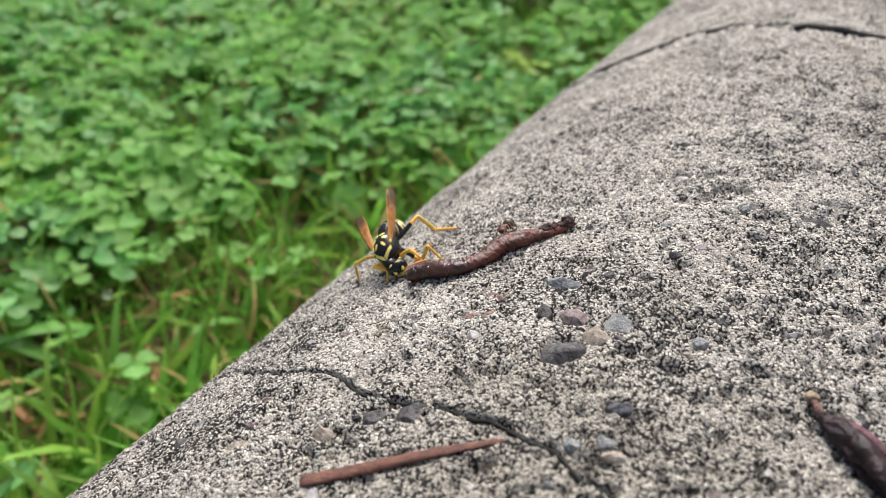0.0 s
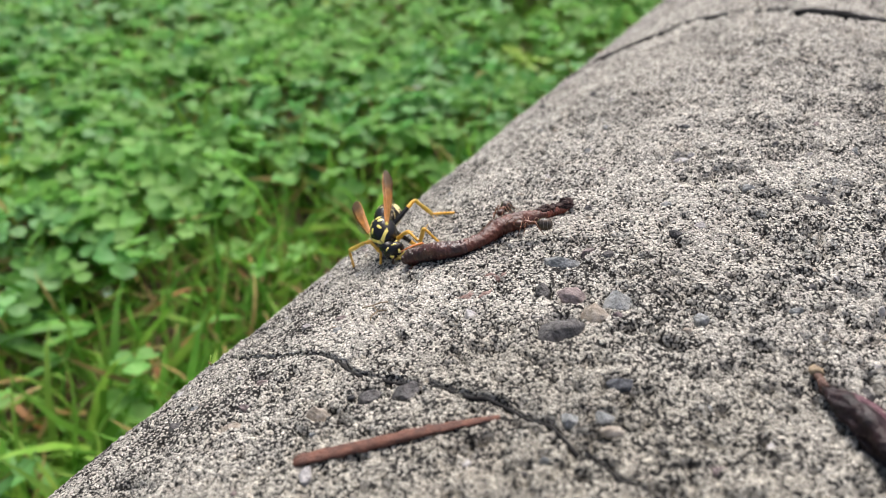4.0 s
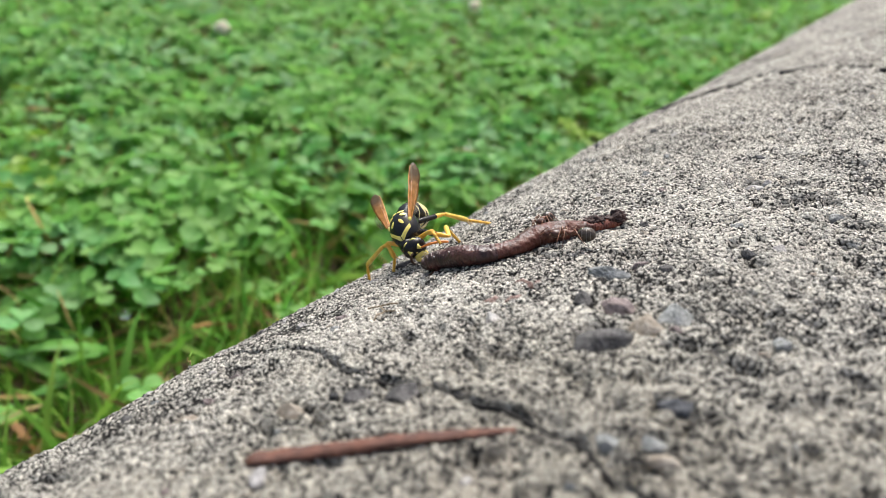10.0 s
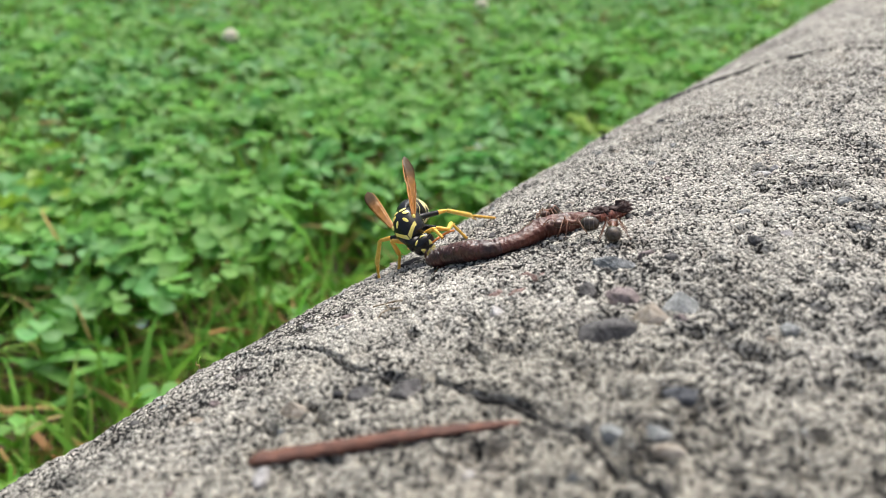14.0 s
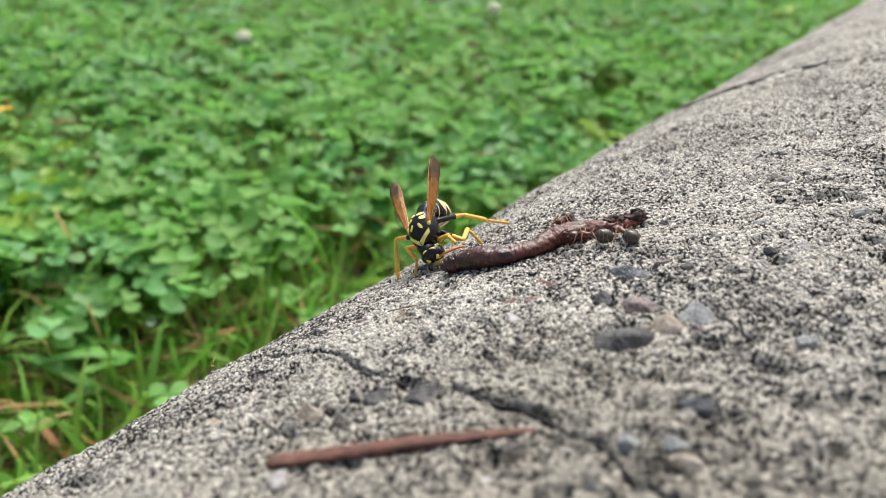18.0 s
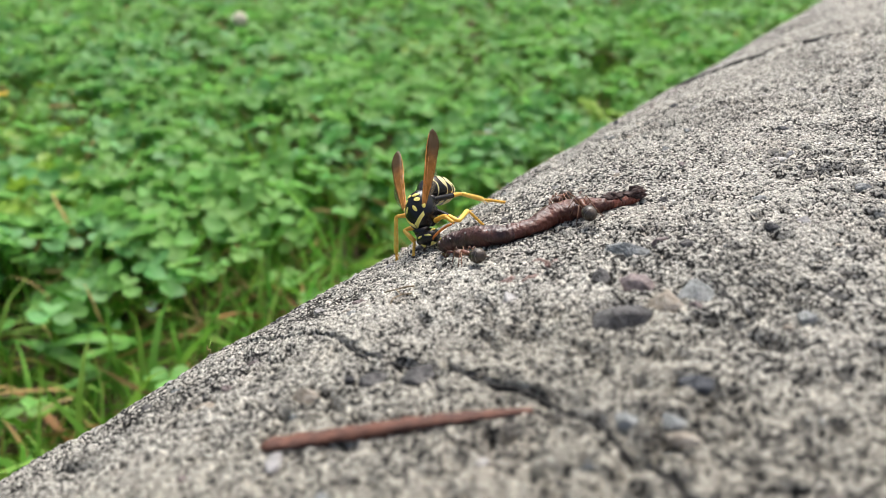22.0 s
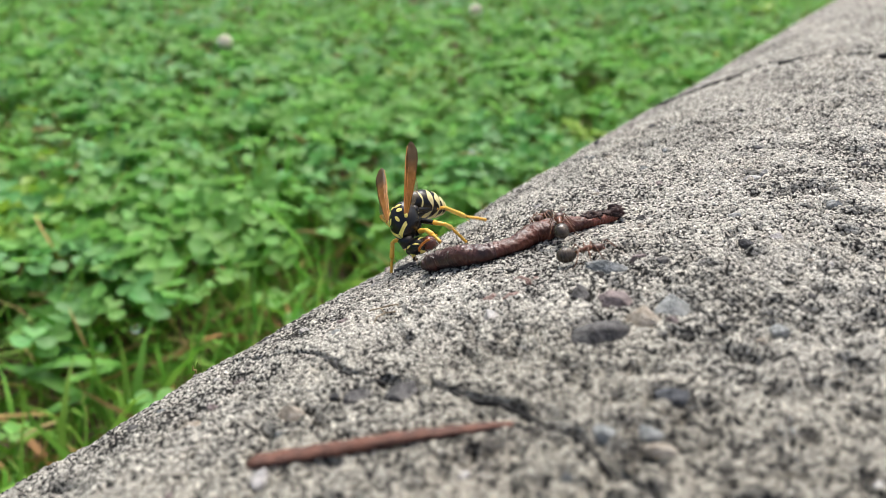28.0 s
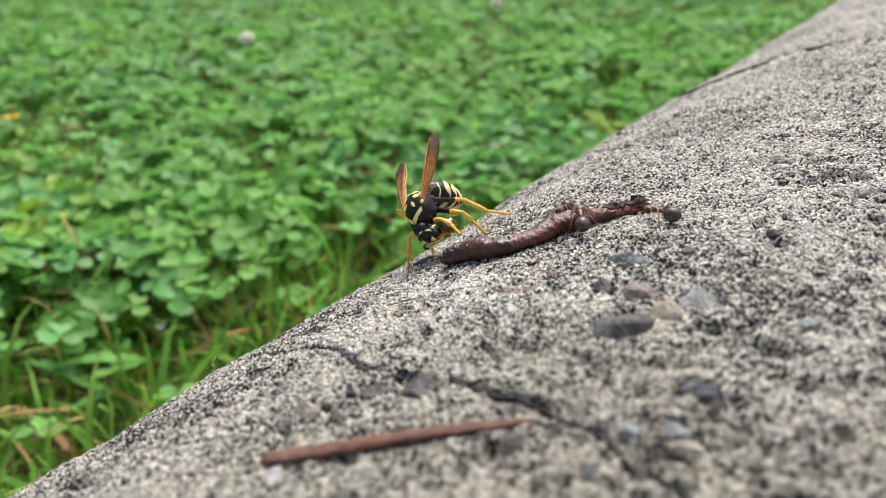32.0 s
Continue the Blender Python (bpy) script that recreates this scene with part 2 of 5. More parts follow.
# stones bedded in the surface: along, round, turn, width, length, how far they stand proud (mm)
STONES = [(72.0, -19.3, 2, 5.4, 5.2, 1.25), (80.2, -20.4, -16, 3.9, 4.6, 0.95), (80.3, -14.3, -12, 3.4, 3.8, 0.85), (87.6, -25.2, -12, 4.3, 1.8, 0.75), (79.9, -24.7, 10, 2.0, 2.0, 0.7), (76.7, -16.1, -10, 3.0, 3.2, 1.1),
          (65.0, -9.0, -32, 3.0, 1.6, 0.55), (56.1, -32.1, -10, 3.2, 2.6, 0.5), (57.7, -11.7, -26, 1.5, 1.5, 0.12), (59.8, -8.4, -31, 1.8, 1.3, 0.12), (58.0, -7.2, -30, 2.2, 1.4, 0.15), (81.2, -4.2, -36, 1.9, 1.7, 0.5),
          (55.9, -57.7, 4, 2.6, 1.6, 0.5), (46.1, -53.4, -4, 4.4, 2.2, 0.6), (50.2, -41.1, -9, 2.5, 2.0, 0.5), (54.5, -36.9, -11, 3.0, 2.0, 0.25), (121.3, 4.5, -12, 5.0, 2.6, 0.7), (128.8, -19.7, -12, 3.0, 1.3, 0.5),
          (143.1, -23.2, -5, 2.2, 1.4, 0.5), (119.8, -6.6, -30, 1.9, 1.2, 0.5), (104.1, -10.2, -30, 1.8, 1.2, 0.5), (100.2, -12.5, -20, 1.5, 1.0, 0.4), (72.8, -32.3, -10, 1.5, 1.7, 0.6), (93.5, -63, -20, 3.2, 2.0, 0.5), (47, -68, 10, 4.4, 2.6, 0.5)]


def cells(u, a, size, k):
    """Distance to the nearest and next of scattered centres, in units of size."""
    x, y = np.asarray(u, float) / size + 17.3 * k, np.asarray(a, float) / size + 5.9 * k
    xi, yi = np.floor(x).astype(int), np.floor(y).astype(int)
    near, after = np.full(x.shape, 9.0), np.full(x.shape, 9.0)
    for i in (-1, 0, 1):
        for j in (-1, 0, 1):
            p, q = (xi + i) % 512, (yi + j) % 512
            d = np.hypot(xi + i + _LAT[p, q] - x, yi + j + _LAT[(q + 91) % 512, (p + 203) % 512] - y)
            after = np.minimum(after, np.maximum(near, d))
            near = np.minimum(near, d)
    return near, after


def relief(u, a, sockets=True):
    """Height (mm) of the weathered concrete above the plain roll."""
    u, a = np.asarray(u, float), np.asarray(a, float)
    h = 0.9 * lattice(u / 24, a / 24, 1) + 0.55 * lattice(u / 7.3, a / 7.3, 2) + 0.5 * lattice(u / 2.6, a / 2.6, 3)
    # rounded sand grains of two sizes
    n1, n2 = cells(u + 0.5 * lattice(u / 0.9, a / 0.9, 31), a + 0.5 * lattice(u / 0.9, a / 0.9, 32), 1.45, 1)
    h += 0.42 * np.clip(n2 - n1, 0, 0.5) ** 0.6
    n1, n2 = cells(u, a, 0.78, 2)
    h += 0.30 * np.clip(n2 - n1, 0, 0.5) ** 0.6 + 0.22 * lattice(u / 0.5, a / 0.5, 5)
    # pits where grains have fallen out
    crest = np.clip((a + 55) / 45, 0, 1)  # the worn crest is the most pitted
    small = lattice(u / 0.95, a / 0.95, 8) + 0.5 * lattice(u / 3.1, a / 3.1, 10)
    h -= 4.6 * np.clip(small - 0.27 + 0.03 * crest, 0, 0.22)
    pits = lattice(u / 1.9, a / 1.9, 6) + 0.5 * lattice(u / 0.9, a / 0.9, 7)
    h -= 5.5 * np.clip(pits - 0.34 + 0.05 * crest, 0, 0.25)
    big = lattice(u / 4.5, a / 4.5, 9) + 0.25 * lattice(u / 1.3, a / 1.3, 12)
    h -= 8.0 * np.clip(big - 0.36 + 0.06 * crest, 0, 0.2)
    if sockets:
        rag = 0.5 * lattice(u / 0.8, a / 0.8, 15)
        for cu, ca, ru, ra, deep in HOLES:
            r = np.hypot((u - cu) / ru, (a - ca) / ra) + rag
            h -= deep * np.clip(1.5 * (1.15 - r), 0, 1)
        for cu, ca, turn, wide, long, proud in STONES:
            c, s = math.cos(radians(turn)), math.sin(radians(turn))
            along, side = (u - cu) * c + (a - ca) * s, (a - ca) * c - (u - cu) * s
            r = np.hypot(side / (wide / 2 + 0.32), along / (long / 2 + 0.32)) + 0.6 * rag
            h -= 1.1 * np.clip(3 * (1.12 - r), 0, 1)
    near = to_line(u, a, NEAR_CRACK)
    width = 0.40 + 0.25 * lattice(u / 5, a / 5, 14) + 0.2 * lattice(u / 1.2, a / 1.2, 16)
    h -= 5.0 * np.clip(1 - near / width, 0, 1) ** 0.4
    h += 0.3 * np.where(u > 57, 1, 0) * np.clip(1 - near / 7, 0, 1)
    far = to_line(u, a, FAR_CRACK)
    h -= 6.0 * np.clip(1 - far / (1.5 + 1.6 * lattice(u / 6, a / 6, 17)), 0, 1) ** 0.5
    h += 0.4 * np.where(u > 232, 1, 0) * np.clip(1 - far / 25, 0, 1)
    return h


def on_kerb(u, a, h=0.0):
    """A point (metres) h mm above the plain roll, u mm along it and a mm round it from its crest."""
    th = a / RADIUS
    p = AXIS * u + ACROSS * (MID + (RADIUS + h) * math.sin(th))
    return Vector((p.x, p.y, CENTRE_Z + (RADIUS + h) * math.cos(th))) * MM


def kerb_up(a):
    th = a / RADIUS
    return (ACROSS * math.sin(th) + Vector((0, 0, math.cos(th)))).normalized()


def kerb_round(a):
    th = a / RADIUS
    return (ACROSS * math.cos(th) - Vector((0, 0, math.sin(th)))).normalized()


def ground_h(u, a):
    return float(relief(np.array([u]), np.array([a]))[0])


def kerb_pose(u, a, heading=0.0, h=0.0, sink=0.0):
    """A pose on the concrete: y points along the kerb, turned by heading degrees towards its right, z out of the surface."""
    up = kerb_up(a)
    y = AXIS * math.cos(radians(heading)) + kerb_round(a) * math.sin(radians(heading))
    x = y.cross(up)
    m = Matrix((x, y, up)).transposed().to_4x4()
    m.translation = on_kerb(u, a, ground_h(u, a) + h - sink)
    return m


# ---- materials ----
def concrete_material():
    m = bpy.data.materials.new("weathered_concrete")
    m.use_nodes = True
    nt, b = m.node_tree, m.node_tree.nodes["Principled BSDF"]
    link = nt.links.new
    co = nt.nodes.new("ShaderNodeTexCoord")

    def tex(scale, detail, rough=0.6):
        n = nt.nodes.new("ShaderNodeTexNoise")
        n.inputs["Scale"].default_value, n.inputs["Detail"].default_value, n.inputs["Roughness"].default_value = scale, detail, rough
        link(co.outputs["Object"], n.inputs["Vector"])
        return n.outputs["Fac"]

    def ramp(fac, stops):
        r = nt.nodes.new("ShaderNodeValToRGB")
        while len(r.color_ramp.elements) < len(stops):
            r.color_ramp.elements.new(0.5)
        for e, (p, c) in zip(r.color_ramp.elements, stops):
            e.position, e.color = p, rgb(c)
        link(fac, r.inputs["Fac"])
        return r.outputs["Color"]

    def mix(fac, c1, c2, how="MIX"):
        n = nt.nodes.new("ShaderNodeMix")
        n.data_type, n.blend_type = "RGBA", how
        if isinstance(fac, float):
            n.inputs[0].default_value = fac
        else:
            link(fac, n.inputs[0])
        for c, s in ((c1, n.inputs[6]), (c2, n.inputs[7])):
            if isinstance(c, tuple):
                s.default_value = c
            else:
                link(c, s)
        return n.outputs[2]

    # sand grains of two sizes, bare cement between
    bend = nt.nodes.new("ShaderNodeMix")
    bend.data_type = "VECTOR"
    bend.inputs[0].default_value = 0.0003
    wander = nt.nodes.new("ShaderNodeTexNoise")
    wander.inputs["Scale"].default_value, wander.inputs["Detail"].default_value = 1500, 3
    link(co.outputs["Object"], wander.inputs["Vector"])
    link(co.outputs["Object"], bend.inputs[4])
    link(wander.outputs["Color"], bend.inputs[5])

    def grains(scale):
        v = nt.nodes.new("ShaderNodeTexVoronoi")
        v.inputs["Scale"].default_value = scale
        link(bend.outputs[1], v.inputs["Vector"])
        one = nt.nodes.new("ShaderNodeSeparateColor")
        link(v.outputs["Color"], one.inputs[0])
        return one.outputs[0], v.outputs["Distance"]

    def plus(x, y, k):
        n = nt.nodes.new("ShaderNodeMath")
        n.operation = "MULTIPLY_ADD"
        link(y, n.inputs[0])
        n.inputs[1].default_value = k
        link(x, n.inputs[2])
        return n.outputs[0]

    def step(value, lo, hi, top):
        n = nt.nodes.new("ShaderNodeMapRange")
        n.interpolation_type = "SMOOTHSTEP"
        link(value, n.inputs["Value"])
        n.inputs["From Min"].default_value, n.inputs["From Max"].default_value = lo, hi
        n.inputs["To Min"].default_value, n.inputs["To Max"].default_value = 0.0, top
        return n.outputs[0]

    kind, gap = grains(2350)
    sand = ramp(kind, [(0.0, (0.35, 0.34, 0.308)), (0.3, (0.52, 0.507, 0.458)), (0.6, (0.66, 0.643, 0.578)), (0.92, (0.92, 0.90, 0.815))])
    fine = ramp(tex(3600, 3), [(0.38, (0.62, 0.615, 0.60)), (0.58, (1.0, 1.0, 1.0))])
    sand = mix(1.0, sand, fine, "MULTIPLY")
    broad = ramp(tex(38, 5), [(0.3, (0.80, 0.79, 0.77)), (0.65, (1.0, 0.995, 0.975))])
    col = mix(1.0, sand, broad, "MULTIPLY")
    # shade over the kerb's near end, painted in as a darker, slightly tan patch
    apart = nt.nodes.new("ShaderNodeVectorMath")
    apart.operation = "DISTANCE"
    apart.inputs[1].default_value = tuple(on_kerb(28, -2))
    link(co.outputs["Object"], apart.inputs[0])
    reach = plus(apart.outputs["Value"], tex(90, 5), 0.06)
    near_shade = step(reach, 0.095, 0.055, 1.0)
    tan = mix(1.0, col, (0.80, 0.787, 0.75, 1), "MULTIPLY")
    col = mix(near_shade, col, tan)
    warm = ramp(tex(75, 4), [(0.55, (0, 0, 0)), (0.75, (0.5, 0.5, 0.5))])
    col = mix(warm, col, (0.38, 0.335, 0.275, 1))
    # grey film of dirt, then black for growth and for shade painted between the grains: specks gathered into colonies
    # and broad stains, densest on the lawn-side shoulder
    col = mix(step(plus(tex(420, 4), tex(1500, 3), 0.5), 0.72, 0.94, 0.32), col, (0.20, 0.193, 0.175, 1))
    side = nt.nodes.new("ShaderNodeVectorMath")
    side.operation = "DOT_PRODUCT"
    side.inputs[1].default_value = tuple(ACROSS)
    link(co.outputs["Object"], side.inputs[0])
    shoulder = step(side.outputs["Value"], -0.055, -0.092, 0.02)
    field = plus(plus(plus(plus(shoulder, gap, 0.55), tex(2700, 3), 0.70), tex(800, 2), 0.52), plus(tex(60, 3), tex(190, 3), 0.8), 0.35)
    col = mix(step(field, 1.23, 1.305, 0.98), col, (0.018, 0.017, 0.0155, 1))
    link(col, b.inputs["Base Color"])
    b.inputs["Roughness"].default_value = 0.88
    b.inputs["Specular IOR Level"].default_value = 0.3
    bump = nt.nodes.new("ShaderNodeBump")
    bump.inputs["Distance"].default_value, bump.inputs["Strength"].default_value = 0.00042, 1.0
    rise = nt.nodes.new("ShaderNodeMath")
    rise.operation = "SUBTRACT"
    link(tex(2200, 5, 0.75), rise.inputs[0])
    link(gap, rise.inputs[1])
    link(rise.outputs[0], bump.inputs["Height"])
    link(bump.outputs["Normal"], b.inputs["Normal"])
    return m


M_CONCRETE = concrete_material()
M_BLACK = material("black_chitin", (0.0045, 0.0043, 0.004), 0.26, (0.010, 0.0095, 0.0085), 0.3, 0.022, 0.09, 0.36)
M_YELLOW = material("yellow_chitin", (0.82, 0.67, 0.13), 0.35, (0.88, 0.76, 0.24), 0.5, 0.008, 0.15)
M_SHIN = material("yellow_shin", (0.82, 0.50, 0.05), 0.4, (0.90, 0.64, 0.14), 0.6, 0.01, 0.15)
M_CREAM = material("pale_yellow_chitin", (0.74, 0.65, 0.28), 0.4, (0.80, 0.72, 0.38), 0.5, 0.01, 0.1)
M_ORANGE = material("orange_leg", (0.80, 0.40, 0.035), 0.4, (0.90, 0.54, 0.09), 0.8, 0.012, 0.15)
M_ANTENNA = material("rust_antenna", (0.62, 0.17, 0.02), 0.45, (0.7, 0.24, 0.04), 0.4)
M_EYE = material("dark_eye", (0.012, 0.009, 0.008), 0.18, (0.02, 0.014, 0.012), 0.2, 0.01, 0.06)
M_HAIR = material("pale_hair", (0.5, 0.46, 0.4), 0.6)
M_CLEAR_WING = material("clear_hind_wing", (0.34, 0.27, 0.17), 0.25, (0.45, 0.36, 0.22), 0.9, 0.05, 0.5, 0.3, alpha=0.2)
M_ANTENNA_DARK = material("dark_antenna", (0.03, 0.012, 0.006), 0.4, (0.08, 0.03, 0.012), 0.4)
M_VEIN = material("wing_vein", (0.62, 0.27, 0.05), 0.35, (0.45, 0.17, 0.03), 0.8)
M_WORM = material("dried_worm", (0.056, 0.017, 0.010), 0.38, (0.135, 0.040, 0.024), 2.0, 0.16, 0.42, 0.36, coat=0.06)
M_WORM_DARK = material("dark_worm_skin", (0.028, 0.011, 0.009), 0.36, (0.090, 0.032, 0.023), 2.2, 0.13, 0.35, 0.42, coat=0.12)
M_WORM_RED = material("red_worm_belly", (0.27, 0.075, 0.040), 0.36, (0.11, 0.028, 0.018), 1.4, 0.22, 0.4, 0.45, coat=0.1)
M_FLESH = material("torn_flesh", (0.17, 0.045, 0.03), 0.26, (0.07, 0.02, 0.015), 0.9, 0.2, 0.5, 0.6, coat=0.3)
M_CRUMB = material("dark_crumb", (0.025, 0.014, 0.012), 0.7, (0.06, 0.026, 0.02), 0.7, 0.25, 0.4)
M_ANT_HEAD = material("ant_head", (0.045, 0.016, 0.009), 0.35, (0.075, 0.025, 0.012), 0.3, 0.01, 0.08)
M_ANT_RED = material("ant_red", (0.12, 0.040, 0.020), 0.36, (0.22, 0.085, 0.042), 0.4, 0.01, 0.08)
M_ANT_BAND = material("silvery_ant_edge", (0.075, 0.06, 0.043), 0.35, (0.16, 0.13, 0.095), 0.3, 0.02, 0.06, 0.5)
M_ANT_LEG = material("ant_leg", (0.15, 0.058, 0.026), 0.4, (0.23, 0.10, 0.05), 0.5)
M_ANT_GASTER = material("ant_gaster", (0.022, 0.016, 0.011), 0.27, (0.085, 0.062, 0.042), 0.8, 0.02, 0.06, 0.5)
M_STICK = material("dry_needle", (0.16, 0.066, 0.040), 0.75, (0.075, 0.032, 0.022), 1.3, 0.3, 0.6)
M_HUSK = material("dark_red_husk", (0.020, 0.007, 0.008), 0.45, (0.008, 0.005, 0.005), 2.4, 0.5, 1.0, 0.35)
M_HUSK_PINK = material("faded_petal", (0.055, 0.018, 0.026), 0.5, (0.15, 0.065, 0.08), 1.6, 0.4, 0.7, 0.4)
M_HUSK_RED = material("red_petal", (0.14, 0.022, 0.016), 0.45, (0.05, 0.010, 0.010), 1.8, 0.4, 0.8, 0.4)
M_HUSK_STALK = material("brown_stalk", (0.12, 0.062, 0.04), 0.6, (0.05, 0.022, 0.017), 1.2, 0.3, 0.5)
M_HUSK_TIP = material("straw_tip", (0.31, 0.24, 0.145), 0.7, (0.19, 0.135, 0.08), 0.8, 0.1, 0.3)
M_SOIL = material("lawn_soil", (0.07, 0.05, 0.026), 0.95, (0.14, 0.10, 0.045), 9, 4.0, 6)
M_CLOVER = material("clover_leaf", (0.15, 0.37, 0.07), 0.58, (0.235, 0.485, 0.125), 7, 0.25, 2.5, 0.28, translucent=0.45, island=0.16)
M_CLOVER_COOL = material("blue_green_clover_leaf", (0.115, 0.325, 0.08), 0.55, (0.195, 0.435, 0.14), 7, 0.25, 2.5, 0.35, translucent=0.4, island=0.22)
M_GRASS = material("grass_blade", (0.12, 0.315, 0.035), 0.6, (0.22, 0.425, 0.07), 12, 0.2, 3, 0.25, translucent=0.35, island=0.35)
M_WEED = material("weed_leaf", (0.10, 0.31, 0.04), 0.5, (0.16, 0.39, 0.07), 9, 0.2, 3, 0.35, translucent=0.35)
M_LIME = material("yellowing_leaf", (0.20, 0.38, 0.03), 0.55, (0.27, 0.43, 0.05), 8, 0.2, 3, translucent=0.35, island=0.08)
M_STRAW = material("dead_grass", (0.40, 0.31, 0.11), 0.8, (0.30, 0.20, 0.065), 10, 0.3, 4, island=0.3)
M_BROWN_BLADE = material("brown_grass_blade", (0.44, 0.22, 0.06), 0.7, (0.30, 0.15, 0.05), 9, 0.2, 3, translucent=0.25)
M_PETAL = material("white_clover_floret", (0.97, 0.93, 0.82), 0.6, (0.97, 0.95, 0.89), 3, translucent=0.6)
M_YPETAL = material("yellow_petal", (0.80, 0.58, 0.02), 0.5, (0.85, 0.66, 0.05), 3, translucent=0.3)


def wing_material():
    """Amber membrane that turns smoky brown towards the wing's tip, darker along its front edge."""
    m = material("amber_wing", (0.33, 0.145, 0.03), 0.28, (0.60, 0.30, 0.075), 0.9, 0.06, 0.5, 0.35, translucent=0.5, alpha=0.82)
    nt = m.node_tree
    amber = next(n for n in nt.nodes if n.type == "VALTORGB").outputs["Color"]
    users = [link.to_socket for link in amber.links]
    co = next(n for n in nt.nodes if n.type == "TEX_COORD")
    axes = nt.nodes.new("ShaderNodeSeparateXYZ")
    nt.links.new(co.outputs["Object"], axes.inputs[0])
    n1 = nt.nodes.new("ShaderNodeTexNoise")
    n1.inputs["Scale"].default_value, n1.inputs["Detail"].default_value = 900, 3
    nt.links.new(co.outputs["Object"], n1.inputs["Vector"])
    along = nt.nodes.new("ShaderNodeMath")
    along.operation, along.inputs[1].default_value = "MULTIPLY_ADD", -1000.0
    nt.links.new(axes.outputs["Y"], along.inputs[0])
    nt.links.new(n1.outputs["Fac"], along.inputs[2])
    fade = nt.nodes.new("ShaderNodeMapRange")
    fade.inputs["From Min"].default_value, fade.inputs["From Max"].default_value = 5.4, 8.4
    nt.links.new(along.outputs[0], fade.inputs["Value"])
    mix = nt.nodes.new("ShaderNodeMix")
    mix.data_type = "RGBA"
    mix.inputs[7].default_value = (0.15, 0.095, 0.045, 1)
    nt.links.new(fade.outputs[0], mix.inputs[0])
    nt.links.new(amber, mix.inputs[6])
    for socket in users:
        nt.links.new(mix.outputs[2], socket)
    return m


M_WING = wing_material()


def water_material():
    m = bpy.data.materials.new("dew")
    m.use_nodes = True
    b = m.node_tree.nodes["Principled BSDF"]
    b.inputs["Base Color"].default_value, b.inputs["Roughness"].default_value = (1, 1, 1, 1), 0.02
    b.inputs["Transmission Weight"].default_value, b.inputs["IOR"].default_value = 1.0, 1.33
    return m


M_WATER = water_material()


def lawn_material():
    """Brown soil that passes into short green turf away from the clover patch."""
    m = M_SOIL.copy()
    m.name = "lawn_ground"
    nt, b = m.node_tree, m.node_tree.nodes["Principled BSDF"]
    soil = b.inputs["Base Color"].links[0].from_socket
    co = next(n for n in nt.nodes if n.type == "TEX_COORD")
    far = nt.nodes.new("ShaderNodeVectorMath")
    far.operation = "DISTANCE"
    far.inputs[1].default_value = (-0.2, 0.7, 0)
    nt.links.new(co.outputs["Object"], far.inputs[0])
    mr = nt.nodes.new("ShaderNodeMapRange")
    mr.inputs["From Min"].default_value, mr.inputs["From Max"].default_value = 0.6, 1.5
    nt.links.new(far.outputs["Value"], mr.inputs["Value"])
    n1 = nt.nodes.new("ShaderNodeTexNoise")
    n1.inputs["Scale"].default_value, n1.inputs["Detail"].default_value = 60, 6
    nt.links.new(co.outputs["Object"], n1.inputs["Vector"])
    ramp = nt.nodes.new("ShaderNodeValToRGB")
    ramp.color_ramp.elements[0].position, ramp.color_ramp.elements[1].position = 0.35, 0.68
    ramp.color_ramp.elements[0].color, ramp.color_ramp.elements[1].color = (0.035, 0.09, 0.018, 1), (0.12, 0.30, 0.045, 1)
    nt.links.new(n1.outputs["Fac"], ramp.inputs["Fac"])
    mix = nt.nodes.new("ShaderNodeMix")
    mix.data_type = "RGBA"
    nt.links.new(mr.outputs[0], mix.inputs[0])
    nt.links.new(soil, mix.inputs[6])
    nt.links.new(ramp.outputs["Color"], mix.inputs[7])
    nt.links.new(mix.outputs[2], b.inputs["Base Color"])
    return m


M_LAWN = lawn_material()


def stone_material(name, base, other, rough=0.6):
    return material(name, base, rough, other, 0.9, 0.34, 0.4, 0.4, spread=(0.4, 0.62))


M_SLATE = stone_material("slate_pebble", (0.052, 0.050, 0.049), (0.125, 0.120, 0.116), 0.8)
M_PURPLE = stone_material("purple_pebble", (0.15, 0.12, 0.115), (0.29, 0.235, 0.225), 0.75)
M_GREEN = stone_material("green_grey_pebble", (0.17, 0.182, 0.176), (0.29, 0.302, 0.295))
M_TAN = stone_material("tan_pebble", (0.26, 0.22, 0.17), (0.40, 0.36, 0.30), 0.8)
M_BLUE = stone_material("blue_grey_pebble", (0.065, 0.070, 0.077), (0.145, 0.153, 0.16))
M_DARK = stone_material("dark_pebble", (0.030, 0.030, 0.032), (0.07, 0.07, 0.073))
M_PALE = stone_material("pale_pebble", (0.36, 0.345, 0.33), (0.50, 0.485, 0.465))
M_CRACK = material("crack_soil", (0.007, 0.0065, 0.006), 0.95, (0.012, 0.011, 0.010), 1.2, 0.08, 0.5)
M_RUST = stone_material("rust_stone", (0.16, 0.095, 0.08), (0.34, 0.245, 0.21), 0.85)


